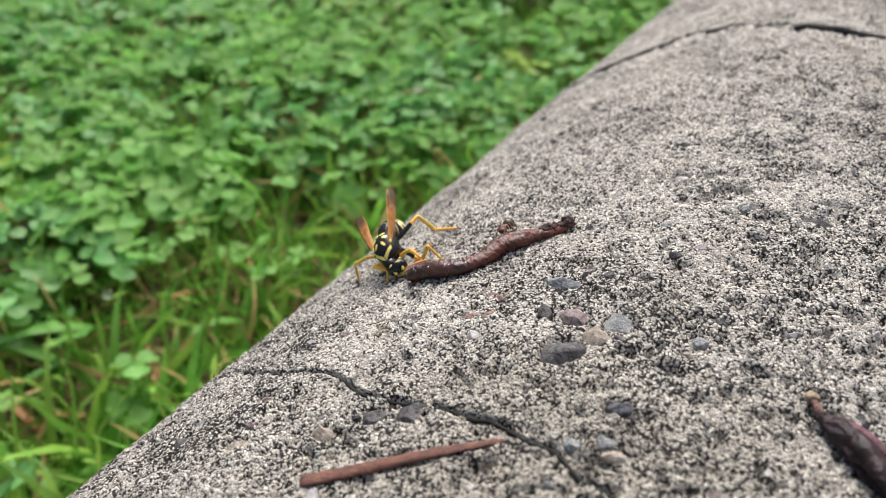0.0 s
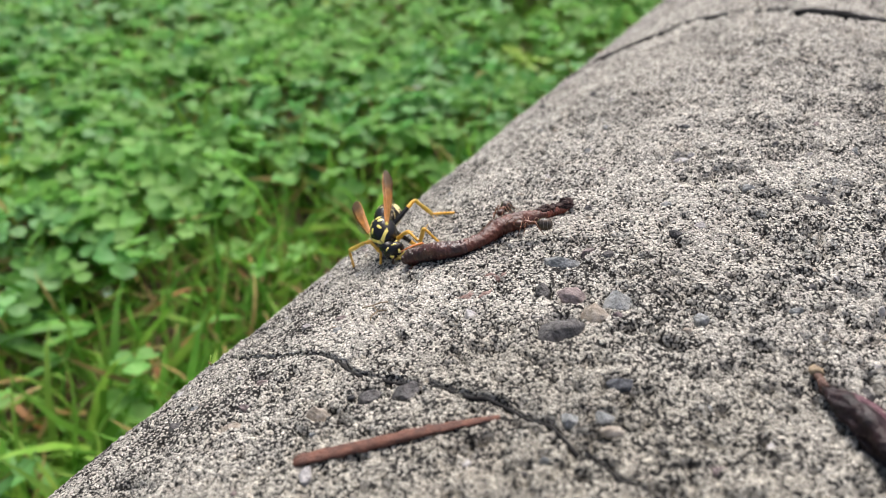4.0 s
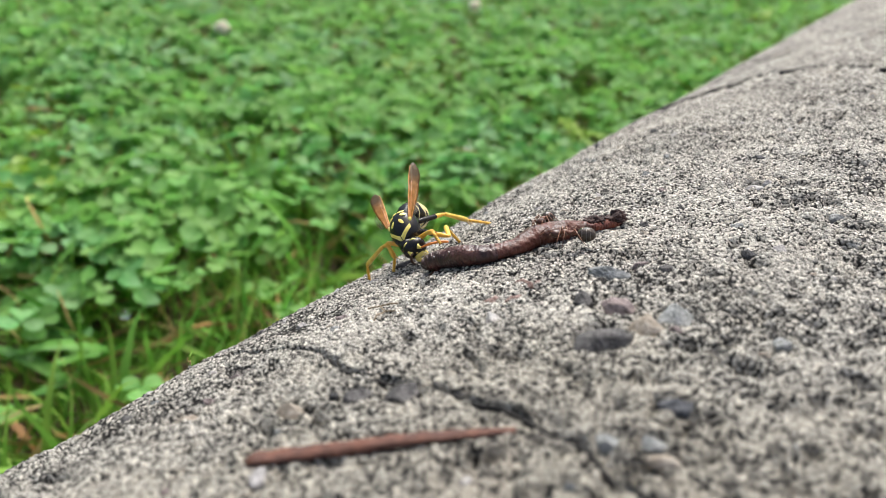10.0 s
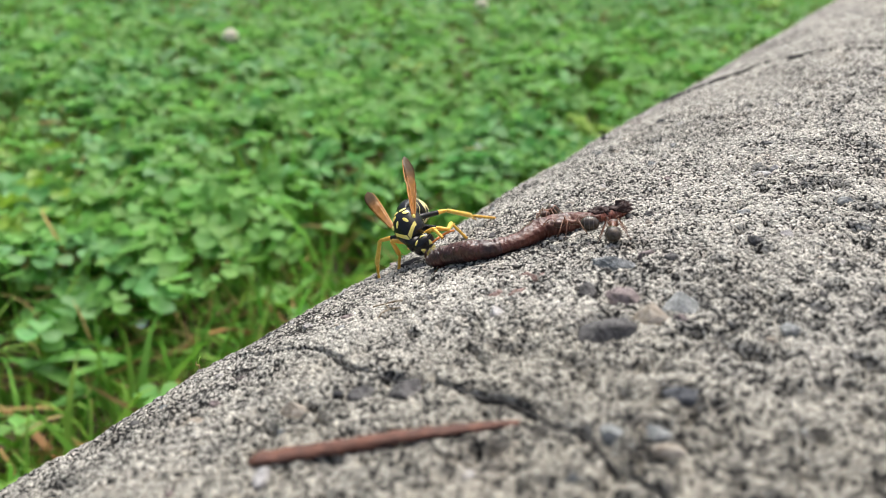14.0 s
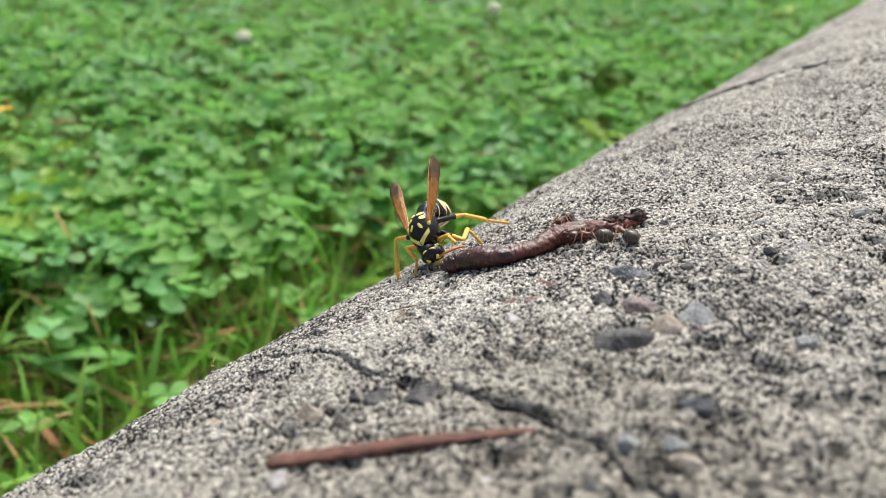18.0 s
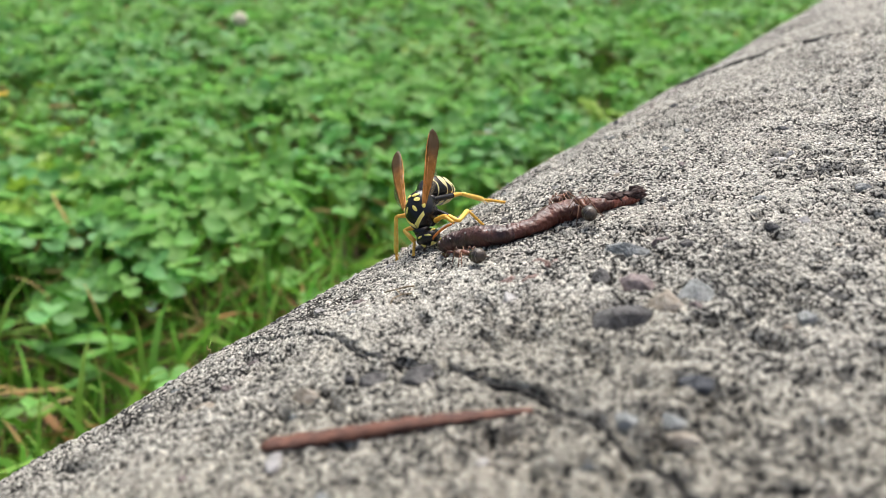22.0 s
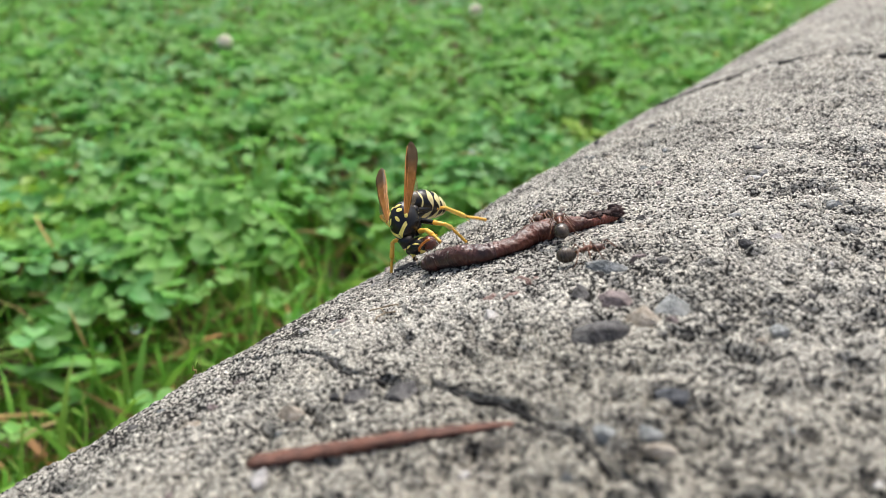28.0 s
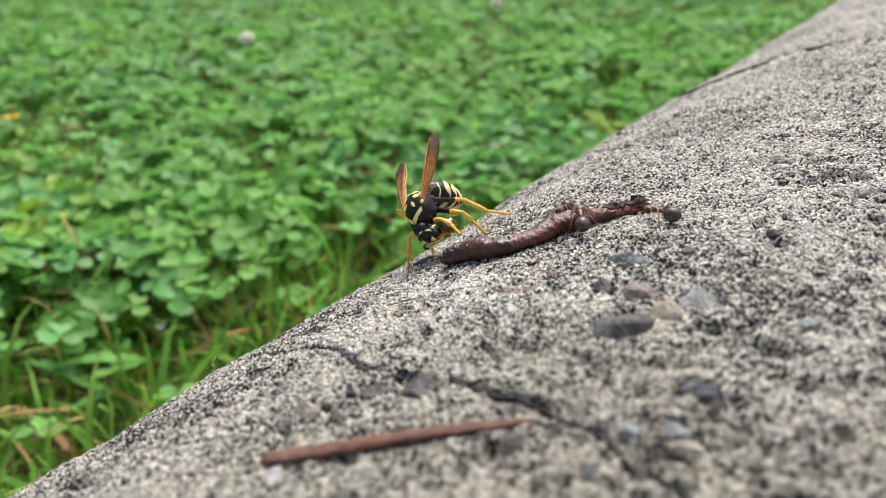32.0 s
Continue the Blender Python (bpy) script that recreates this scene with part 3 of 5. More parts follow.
# ---- setting: ground and kerb ----
def build_ground():
    n = 60
    xs = np.sign(np.linspace(-1, 1, n)) * np.abs(np.linspace(-1, 1, n)) ** 4 * 120000
    vs = [(x, y + 400, 3 * noise.noise(Vector((x / 40, y / 40, 0)))) for y in xs for x in xs]
    fs = [(j * n + i, j * n + i + 1, (j + 1) * n + i + 1, (j + 1) * n + i) for j in range(n - 1) for i in range(n - 1)]
    ob = new("ground", mesh("ground", vs, fs, M_LAWN))
    return tagged(ob, "lawn ground, brown soil under clover and green farther off", "ground", kind="structure")


def steps(lo, hi, fine_lo, fine_hi, step, grow=1.08):
    mid = list(np.arange(fine_lo, fine_hi + 1e-6, step))
    for sign, end in ((-1, lo), (1, hi)):
        d, p, out = step, mid[0] if sign < 0 else mid[-1], []
        while (p - end) * sign < 0:
            d *= grow
            p += sign * d
            out.append(p if (p - end) * sign < 0 else end)
        mid = out[::-1] + mid if sign < 0 else mid + out
    return np.array(mid)


def build_kerb():
    us = steps(-6000, 9000, 32, 150, 0.29, 1.013)
    a_end = RADIUS * 1.9
    arcs = steps(-a_end, a_end, -98, 26, 0.29, 1.035)
    U, A = np.meshgrid(us, arcs, indexing="ij")
    H = relief(U, A)
    th = A / RADIUS
    S, Z = MID + (RADIUS + H) * np.sin(th), CENTRE_Z + (RADIUS + H) * np.cos(th)
    P = np.stack([AXIS.x * U + ACROSS.x * S, AXIS.y * U + ACROSS.y * S, Z], -1).reshape(-1, 3) * MM
    nu, na = U.shape
    i, j = np.meshgrid(np.arange(nu - 1), np.arange(na - 1), indexing="ij")
    q = (i * na + j).ravel()
    F = np.stack([q, q + 1, q + na + 1, q + na], -1)
    me = bpy.data.meshes.new("kerb")
    me.vertices.add(len(P))
    me.vertices.foreach_set("co", P.ravel())
    me.loops.add(F.size)
    me.loops.foreach_set("vertex_index", F.ravel()[::1].astype(np.int32))
    me.polygons.add(len(F))
    me.polygons.foreach_set("loop_start", np.arange(0, F.size, 4, dtype=np.int32))
    me.polygons.foreach_set("use_smooth", np.ones(len(F), bool))
    me.materials.append(M_CONCRETE)
    me.update(calc_edges=True)
    me.validate()
    me.flip_normals()
    ob = new("kerb", me)
    return tagged(ob, "weathered grey concrete kerb with rounded top, cracked and pitted", "kerb", kind="structure")


build_ground()
kerb = build_kerb()


def crack_soil(line, radius, depth):
    """Black filling of a crack: soil, with the crack's shade painted into its colour."""
    rnd, pts = random.Random(9), []
    for u, a in line:
        if -100 < a < 40:
            h = float(np.mean(relief(u + 4 * radius * np.array([-1.6, -1, 1, 1.6]), np.full(4, a), False)))
            pts.append(on_kerb(u, a, h - depth) / MM)
    rad = [radius * rnd.uniform(0.75, 1.25) for _ in pts]
    return part("crack_soil", mesh("crack_soil", *tube(pts, rad, 8), M_CRACK), kerb, "black soil lodged in the crack")


crack_soil(NEAR_CRACK, 0.29, 0.45)
crack_soil(FAR_CRACK, 1.1, 0.7)


# ---- stones bedded in the concrete ----
def stone(u, a, heading, wide, long, proud, mat, seed=0, label="", name="pebble", tall=0.0):
    """A chipped stone set in the surface: worn faces cut from a lumpy ball."""
    rnd = random.Random(seed)
    tall = tall or 0.7 * min(wide, long) + proud
    vs, fs = ball(wide / 2, long / 2, tall / 2, 26, 20, 0.35, seed, 0.72)
    cuts = [(Vector((rnd.uniform(-1, 1), rnd.uniform(-1, 1), rnd.uniform(-0.1, 1.3))).normalized(), rnd.uniform(0.58, 0.84)) for _ in range(8)]
    out = []
    for v in vs:
        q = Vector((v[0] / wide * 2, v[1] / long * 2, v[2] / tall * 2))
        for n, d in cuts:
            q -= n * max(0.0, q.dot(n) - d) * 0.97
        q *= 1.22
        out.append((q.x * wide / 2, q.y * long / 2, q.z * tall / 2))
    ob = new(name, mesh(name, out, fs, mat))
    ob.parent = kerb
    level = float(np.mean(relief(u + np.array([-.8, 0, .8, 0, 0]), a + np.array([0, -.8, 0, .8, 0]), False)))
    m = kerb_pose(u, a, heading)
    m.translation = on_kerb(u, a, level + proud - tall / 2)
    ob.matrix_world = m
    if label:
        ob["label"] = label
    return ob


_looks = [(M_SLATE, "dark slate-grey angular stone"), (M_PURPLE, "dull purple round stone"), (M_GREEN, "pale green-grey layered stone"), (M_GREEN, "flat grey chip over a dark gap"), (M_SLATE, ""), (M_TAN, "tan sandy stone"),
          (M_BLUE, "dark blue-grey pebble"), (M_SLATE, "grey pebble beside the crack"), (M_GREEN, ""), (M_GREEN, ""), (M_TAN, ""), (M_GREEN, ""),
          (M_PURPLE, ""), (M_TAN, ""), (M_TAN, ""), (M_SLATE, ""), (M_SLATE, "flat grey stone"), (M_PALE, "pale flat chip"),
          (M_DARK, ""), (M_GREEN, ""), (M_PALE, ""), (M_DARK, ""), (M_PALE, ""), (M_DARK, "black weathered chip by the kerb's shoulder"), (M_SLATE, "")]
for _k, ((_u, _a, _t, _w, _l, _p), (_m, _s)) in enumerate(zip(STONES, _looks)):
    stone(_u, _a, _t, _w, _l, _p, _m, _k + 1, _s)
for _u, _a, _t, _w, _l in ((77.0, -35.0, -8, 2.8, 2.6), (77.6, -32.4, 10, 2.4, 2.3), (83.2, -34.6, -5, 2.2, 1.7), (83.6, -32.6, 15, 2.0, 1.8), (82.0, -33.4, 30, 1.4, 1.3)):
    stone(_u, _a, _t, _w, _l, 0.36, M_RUST, int(_u * 10), "reddish worn stone flush in the concrete")
_rs = random.Random(5)
for _k in range(150):
    _u, _a, _w = _rs.uniform(36, 200), _rs.uniform(-85, 22), _rs.uniform(0.7, 1.7)
    stone(_u, _a, _rs.uniform(0, 180), _w, _w * _rs.uniform(0.6, 1), 0.3 * _w, _rs.choice((M_PALE, M_PALE, M_TAN, M_DARK, M_SLATE, M_GREEN, M_PURPLE)), 40 + _k, name="grit")


# ---- loose litter on the kerb ----
def build_needle():
    p0, p1 = on_kerb(41.8, -37.4, 0.35) / MM, on_kerb(55.0, -18.6, 0.4) / MM
    n = 26
    pts = [p0.lerp(p1, i / n) + Vector((0, 0, 0.25 * math.sin(i / n * 3.1) + 0.05 * math.sin(i * 1.9))) for i in range(n + 1)]
    rad = [(0.95 + 0.08 * math.sin(i * 2.3)) * (1.0 if i < n * 0.55 else 1.0 - 0.62 * (i / n - 0.55) / 0.45) * (0.8 if i == 0 else 1) for i in range(n + 1)]
    vs, fs = tube(pts, rad, 10, flat=0.5, wob=lambda i, a: 1 + 0.10 * math.sin(3 * a + i * 0.35))
    c = sum((Vector(v) for v in vs), Vector()) / len(vs)
    ob = new("dry_needle", mesh("dry_needle", [Vector(v) - c for v in vs], fs, M_STICK))
    ob.location = c * MM
    return tagged(ob, "flat reddish-brown dry conifer needle lying on the concrete", "needle")


def build_husk():
    base = kerb_pose(70.0, 16.5, 0, 0)
    root = empty("flower_husk", base, "shrivelled dark red flower husk with a straw-coloured tip", "husk")
    inv = base.inverted()

    def along(rows, sub=6):
        """Points and radii between rows of (along the kerb, round it, height, radius)."""
        pts = [inv @ on_kerb(u, a, h) / MM for u, a, h, r in rows]
        fine = [pts[i].lerp(pts[i + 1], k / sub) for i in range(len(pts) - 1) for k in range(sub)] + [pts[-1]]
        return fine, [rows[i][3] + (rows[i + 1][3] - rows[i][3]) * k / sub for i in range(len(rows) - 1) for k in range(sub)] + [rows[-1][3]]

    def crumple(i, a):
        return 1 + 0.16 * math.sin(3 * a + i * 0.3) + 0.12 * math.sin(7 * a - i * 0.45) + 0.22 * noise.noise(Vector((i * 0.35, 1.6 * math.cos(a), 1.6 * math.sin(a))))

    def sheath(name, rows, mat, label, flat=0.8, seg=18):
        part(name, mesh(name, *tube(*along(rows), seg, flat=flat, wob=crumple), mat), root, label)

    sheath("husk_body", [(75.2, 11.0, 0.9, 0.5), (74.2, 11.7, 1.2, 1.0), (72.6, 13.4, 1.7, 1.6), (70.8, 15.6, 2.1, 2.0), (68.8, 18.0, 2.2, 2.1), (66.6, 20.2, 1.9, 1.7), (65.4, 21.6, 1.4, 0.7)], M_HUSK, "blackish wrinkled body")
    sheath("upper_petal", [(74.6, 12.4, 1.9, 0.25), (73.4, 13.8, 2.7, 0.7), (71.8, 15.6, 3.3, 0.95), (70.4, 17.4, 3.5, 0.7), (69.6, 18.4, 3.4, 0.25)], M_HUSK_PINK, "faded purple-pink petal", 0.5)
    sheath("red_petal", [(70.2, 17.2, 2.6, 0.4), (69.0, 18.6, 3.1, 1.2), (67.8, 19.8, 3.0, 1.5), (66.6, 21.0, 2.4, 1.1), (65.8, 21.8, 1.9, 0.4)], M_HUSK_RED, "dull red petal", 0.7)
    sheath("side_petal", [(73.6, 13.2, 0.6, 0.3), (71.4, 14.4, 0.9, 0.9), (69.2, 16.4, 1.0, 1.1), (67.2, 18.8, 0.9, 0.5)], M_HUSK, "", 0.45)
    part("stalk", mesh("stalk", *tube(*along([(77.0, 10.0, 0.75, 0.5), (76.3, 10.3, 0.95, 0.42), (75.6, 10.6, 1.0, 0.45), (74.8, 11.2, 1.1, 0.7)]), 10, wob=crumple), M_HUSK_STALK), root, "brown stalk")
    v, f = ball(0.85, 0.75, 0.6, 16, 12, 0.35, 3)
    part("tip", mesh("tip", v, f, M_HUSK_TIP), root, "pale straw-coloured tip", Matrix.Translation(inv @ on_kerb(77.5, 9.7, 0.9)))
    return root


def build_edge_twig():
    base = kerb_pose(63.0, -80.0, 40, 0.3)
    root = empty("twig_scrap", base, "tiny dry yellow-green plant scrap on the kerb's shoulder", "twig")
    part("stem", mesh("stem", *tube([(-1.5, 0, 0.1), (-0.5, 0.4, 0.5), (0.6, 0.3, 0.7), (1.6, 0.8, 1.2)], [0.12, 0.14, 0.12, 0.06], 6), M_STRAW), root)
    part("curl", mesh("curl", *tube([(0.2, 0.3, 0.6), (-0.4, 0.9, 1.3), (-1.2, 1.0, 1.5), (-1.6, 0.8, 1.2)], [0.1, 0.11, 0.1, 0.05], 6), M_LIME), root)


def build_root_fibres():
    root = empty("dry_fibre", kerb_pose(73.2, -50, 20, 0.1), "thin tan dried plant fibres caught on the concrete", "fibre")
    for k, pts in enumerate(([(-3, 0, .3), (-1, .8, .5), (1.5, .2, .3), (3, .9, .3)], [(-1, .8, .5), (-.5, 2, .4), (.6, 2.6, .3)], [(1.5, .2, .3), (1.8, -1.2, .4), (2.6, -2, .2)])):
        part("strand", mesh("strand", *tube(pts, [0.1] * len(pts), 5), M_HUSK_TIP), root)


build_needle()
build_husk()
build_edge_twig()
build_root_fibres()

# ---- the dead worm ----
WORM = [(87.6, -53.8, 0.5, 1.1), (87.8, -53.2, 1.25, 1.35), (88.2, -51.8, 1.55, 1.55), (88.5, -50.2, 1.65, 1.65), (88.7, -46.6, 1.8, 1.75), (89.6, -43.4, 1.5, 1.5), (92.2, -41.0, 1.32, 1.35),
        (96.0, -39.6, 1.92, 1.6), (99.0, -36.9, 1.72, 1.4), (101.5, -34.3, 1.15, 1.0), (103.4, -32.6, 0.95, 0.85), (104.9, -31.5, 0.75, 0.8)]


def build_worm():
    base = kerb_pose(95, -40, 0, 0)
    root = empty("dead_worm", base, "dried dark reddish-brown earthworm lying across the concrete", "worm")
    inv = base.inverted()
    ctrl = [inv @ on_kerb(u, a, h) / MM for u, a, r, h in WORM]
    rads = [w[2] * 0.87 for w in WORM]

    def spline(k):
        i = min(int(k), len(ctrl) - 2)
        f = k - i
        p = [ctrl[max(i - 1, 0)], ctrl[i], ctrl[i + 1], ctrl[min(i + 2, len(ctrl) - 1)]]
        pt = 0.5 * ((2 * p[1]) + (p[2] - p[0]) * f + (2 * p[0] - 5 * p[1] + 4 * p[2] - p[3]) * f * f + (3 * p[1] - p[0] - 3 * p[2] + p[3]) * f ** 3)
        return pt, rads[i] + (rads[i + 1] - rads[i]) * f

    def stretch(lo, hi, name, mat, label, seg=28):
        n = int((hi - lo) * 48)
        pts, rr = [], []
        for i in range(n + 1):
            k = lo + (hi - lo) * i / n
            p, r = spline(min(k, len(ctrl) - 1.001))
            ring = 0.011 * math.sin(k * 36 + 1.5 * math.sin(k * 7)) * (1 if k < 5.3 else 0.5)
            rr.append(r * (1 + ring + 0.07 * noise.noise(Vector((k * 2.3, 0, 5)))))
            pts.append(p)

        def wob(i, a):
            k = lo + (hi - lo) * i / n
            w = 0.17 * noise.noise(Vector((k * 2.2, math.cos(a) * 1.2, math.sin(a) * 1.2))) + 0.09 * noise.noise(Vector((k * 9, math.cos(a) * 3, math.sin(a) * 3)))
            crease = -(0.20 * max(0, math.cos(a - 1.1)) ** 8 + 0.14 * max(0, math.cos(a - 2.3 - 0.25 * k)) ** 10) if 4.2 < k < 9.2 else -0.08 * max(0, math.cos(a - 1.9)) ** 12
            fold = 0.022 * math.sin(k * 19 + 3 * math.sin(a * 2 + k)) * (4.8 < k < 9.4)
            return 1 + w + crease + fold
        part(name, mesh(name, *tube(pts, rr, seg, flat=0.95, wob=wob), mat), root, label)

    stretch(0, 5.3, "front_body", M_WORM_DARK, "dark ringed front part")
    stretch(5.28, 9.2, "rear_body", M_WORM, "red-brown wrinkled rear part")
    stretch(9.18, 10.99, "tail", M_WORM_RED, "raw red tail end")
    # dried crumbs and shreds on the tail
    rnd = random.Random(3)
    for k, (kk, rx, up) in enumerate(((9.0, 0.9, 0.7), (9.3, 0.9, 0.7), (9.55, 0.8, 0.8), (9.9, 0.7, 0.8), (10.2, 0.8, 0.8), (10.45, 0.95, 0.9), (10.7, 1.05, 0.8), (10.95, 1.0, 0.5), (10.99, 0.9, 1.2), (10.6, 0.7, 1.6), (10.99, 0.7, 0.1))):
        p, r = spline(min(kk, 10.99))
        v, f = ball(rx, rx * 0.8, rx * 0.65, 18, 14, 0.8, k + 20)
        part("crumb", mesh("crumb", v, f, M_CRUMB), root, "", Matrix.Translation((p + Vector((rnd.uniform(-.3, .3), rnd.uniform(-.1, .5), up * r))) * MM))
    for k in range(9):
        kk = 2.4 + k * 0.36
        p, r = spline(kk)
        v, f = ball(0.16, 0.14, 0.1, 6, 5, 0.3, k)
        part("grit_speck", mesh("grit_speck", v, f, M_CRUMB if k % 3 else M_PALE), root, "", Matrix.Translation((p + Vector((rnd.uniform(-.5, .5), -r * 0.75, r * rnd.uniform(.3, .8)))) * MM))
    # pale shreds at the bitten end
    for k in range(6):
        p, r = spline(1.2 + 0.25 * k)
        q = p + Vector((0.3 * math.sin(k * 2.1), -0.25 * k * 0.3, r * 0.9))
        part("shred", mesh("shred", *tube([q, q + Vector((0.25 * math.cos(k), -0.3, 0.45)), q + Vector((0.5 * math.cos(k * 2), -0.7, 0.35))], [0.05, 0.04, 0.02], 5), M_HAIR), root)
    return root


build_worm()


def build_morsel():
    """The piece of flesh that the wasp pulls off and chews."""
    m = kerb_pose(89.5, -56.5, 0, 1.4)
    root = empty("worm_morsel", m, "torn wet dark red piece of worm flesh", "flesh")
    part("lump", mesh("lump", *tube([(-2.6, -0.4, -0.5), (-2.2, -0.3, -0.3), (-1.4, -0.1, -0.1), (-0.4, 0.1, 0.1), (0.6, 0.0, 0.1), (1.3, -0.1, 0.1), (1.7, -0.1, 0)], [0.2, 0.42, 0.7, 1.0, 1.12, 0.95, 0.45], 22,
         wob=lambda i, a: 1 + 0.42 * noise.noise(Vector((i * 0.8, math.cos(a) * 1.9, math.sin(a) * 1.9)))), M_FLESH), root)
    for k in range(4):
        a = k * 1.6
        part("fibre", mesh("fibre", *tube([(0.7 * math.cos(a), 0.7 * math.sin(a), -0.2), (1.0 * math.cos(a + .3), 0.9 * math.sin(a + .3), -0.6), (1.1 * math.cos(a + .6), 1.0 * math.sin(a + .6), -1.0)], [0.22, 0.14, 0.06], 6), M_FLESH), root)
    return root


morsel = build_morsel()


# ---- the wasp: x to its right, y ahead, z out of its back (mm) ----
# rows of its body: time, centre (mm), heading vector, back vector
WASP_PATH = [
    (0, (-9.70, 112.46, 182.06), (0.205, -0.895, -0.396), (-0.582, -0.436, 0.686)),
    (4.4, (-9.72, 112.48, 182.10), (0.208, -0.898, -0.382), (-0.580, -0.426, 0.692)),
    (5.6, (-9.98, 112.73, 182.69), (0.246, -0.947, -0.170), (-0.544, -0.278, 0.786)),
    (7.5, (-10.05, 112.80, 182.85), (0.256, -0.960, -0.114), (-0.534, -0.239, 0.811)),
    (9, (-9.76, 112.91, 182.28), (0.258, -0.862, -0.436), (-0.531, -0.504, 0.681)),
    (11, (-9.99, 113.71, 183.08), (0.223, -0.885, -0.408), (-0.529, -0.461, 0.713)),
    (13, (-10.07, 113.50, 182.46), (0.340, -0.814, -0.472), (-0.436, -0.581, 0.688)),
    (14, (-10.01, 113.52, 182.59), (0.373, -0.797, -0.474), (-0.448, -0.602, 0.660)),
    (17, (-9.96, 113.57, 182.84), (0.275, -0.841, -0.466), (-0.438, -0.541, 0.718)),
    (19, (-9.90, 113.44, 182.71), (0.132, -0.654, -0.745), (-0.562, -0.669, 0.487)),
    (22.2, (-9.92, 113.48, 182.77), (0.134, -0.645, -0.752), (-0.583, -0.662, 0.464)),
    (23, (-10.07, 113.77, 183.21), (0.150, -0.576, -0.803), (-0.735, -0.608, 0.299)),
    (25.5, (-10.02, 113.88, 183.53), (0.163, -0.616, -0.767), (-0.701, -0.616, 0.351)),
    (28, (-9.95, 114.04, 184.00), (0.183, -0.677, -0.713), (-0.650, -0.627, 0.429)),
    (29.5, (-10.98, 113.97, 183.41), (0.134, -0.814, -0.566), (-0.700, -0.482, 0.527)),
    (32, (-10.48, 114.76, 184.51), (0.101, -0.779, -0.618), (-0.652, -0.521, 0.551)),
]
WASP_SIZE = 1.18
# where the head is carried (nod, turn), and the abdomen's droop and swing (degrees), by time
HEAD_PATH = [(0, -26, 38), (1.2, -21, 41), (2.4, -25, 38), (4.4, -24, 39), (5.6, -2, 50), (7.5, 4, 53), (8.2, -2, 48), (9, 6, 50), (9.6, -7, 41), (10.3, -5, 44), (11, -11, 37), (12, -3, 40), (13, -5, 48), (14, -18, 52), (17, -9, 38), (18, -14, 36), (19, -28, 29), (20, -21, 34), (21, -26, 28), (22.2, -26, 28), (23, -3, 15), (24.2, -16, 24), (25.5, -13, 21), (28, -28, 27), (29.5, -36, 35), (30.5, -25, 27), (31.2, -29, 29), (32, -23, 25)]
BELLY_PATH = [(0, 46, 17), (4.4, 45, 16), (5.6, 36, 5), (7.5, 34, 2), (9, 53, 12), (11, 54, 16), (13, 60, 12), (14, 60, 13), (17, 56, 12), (19, 69, 34), (22.2, 69, 33), (23, 70, 26), (25.5, 75, 20), (28, 78, 8), (29.5, 76, 12), (32, 72, 13)]
# where the feet stand on the concrete: (u, a, lift) by time; the wasp's left is -1
FEET = {
    ("fore", -1): [(0.0, 89.6, -50.6, 3.2), (9.0, 90.6, -51.9, 3.2), (19.0, 89.3, -50.9, 3.4), (23.0, 89.2, -50.3, 3.2), (28.0, 89.5, -49.9, 2.7), (32.0, 90.8, -51.4, 3.0)],
    ("mid", -1): [(0.0, 95.0, -51.4, 0.2), (4.5, 95.2, -51.6, 0.2), (5.4, 101.6, -58.1, 0.2), (19.0, 101.0, -56.5, 0.2), (23.0, 100.6, -55.6, 0.2), (32.0, 101.4, -56.1, 0.2)],
    ("hind", -1): [(0.0, 108.2, -56.4, 0.2), (4.5, 108.4, -56.6, 0.2), (5.4, 111.0, -58.1, 0.2), (28.0, 112.6, -58.8, 0.2), (32.0, 112.1, -58.6, 0.2)],
    ("fore", 1): [(0.0, 89.3, -60.0, 0.2), (9.0, 91.0, -63.2, 0.2), (13.0, 91.8, -64.2, 0.2), (19.0, 90.2, -62.0, 0.2), (22.2, 90.2, -62.0, 0.2), (23.4, 91.0, -62.8, 1.6), (24.5, 92.4, -64.8, 0.2), (32.0, 91.6, -65.0, 0.2)],
    ("mid", 1): [(0.0, 95.3, -73.0, 0.2), (9.0, 94.5, -73.5, 0.2), (13.0, 94.5, -73.0, 0.2), (19.0, 93.5, -70.5, 0.2), (22.2, 93.5, -70.5, 0.2), (23.4, 98.0, -65.0, 0.2), (32.0, 98.0, -65.0, 0.2)],
    ("hind", 1): [(0.0, 107.0, -76.0, 0.2), (32.0, 108.0, -77.0, 0.2)],
}
HIPS = {"fore": (0.85, 1.5, -1.35), "mid": (1.0, -0.1, -1.7), "hind": (0.95, -1.5, -1.5)}
LEG_LENGTHS = {"fore": (2.7, 2.3, 1.9), "mid": (4.6, 5.4, 3.0), "hind": (5.0, 5.0, 4.6)}


def between(rows, t):
    """Linear values between rows (t, *numbers)."""
    ts = [r[0] for r in rows]
    return [float(np.interp(t, ts, [r[i] for r in rows])) for i in range(1, len(rows[0]))]


def wasp_pose(t):
    v = between([(r[0], *r[1], *r[2], *r[3]) for r in WASP_PATH], t)
    f = Vector(v[3:6]).normalized()
    side = f.cross(Vector(v[6:9])).normalized()
    m = Matrix((side, f, side.cross(f))).transposed().to_4x4()
    m.translation = Vector(v[:3]) * MM
    return m


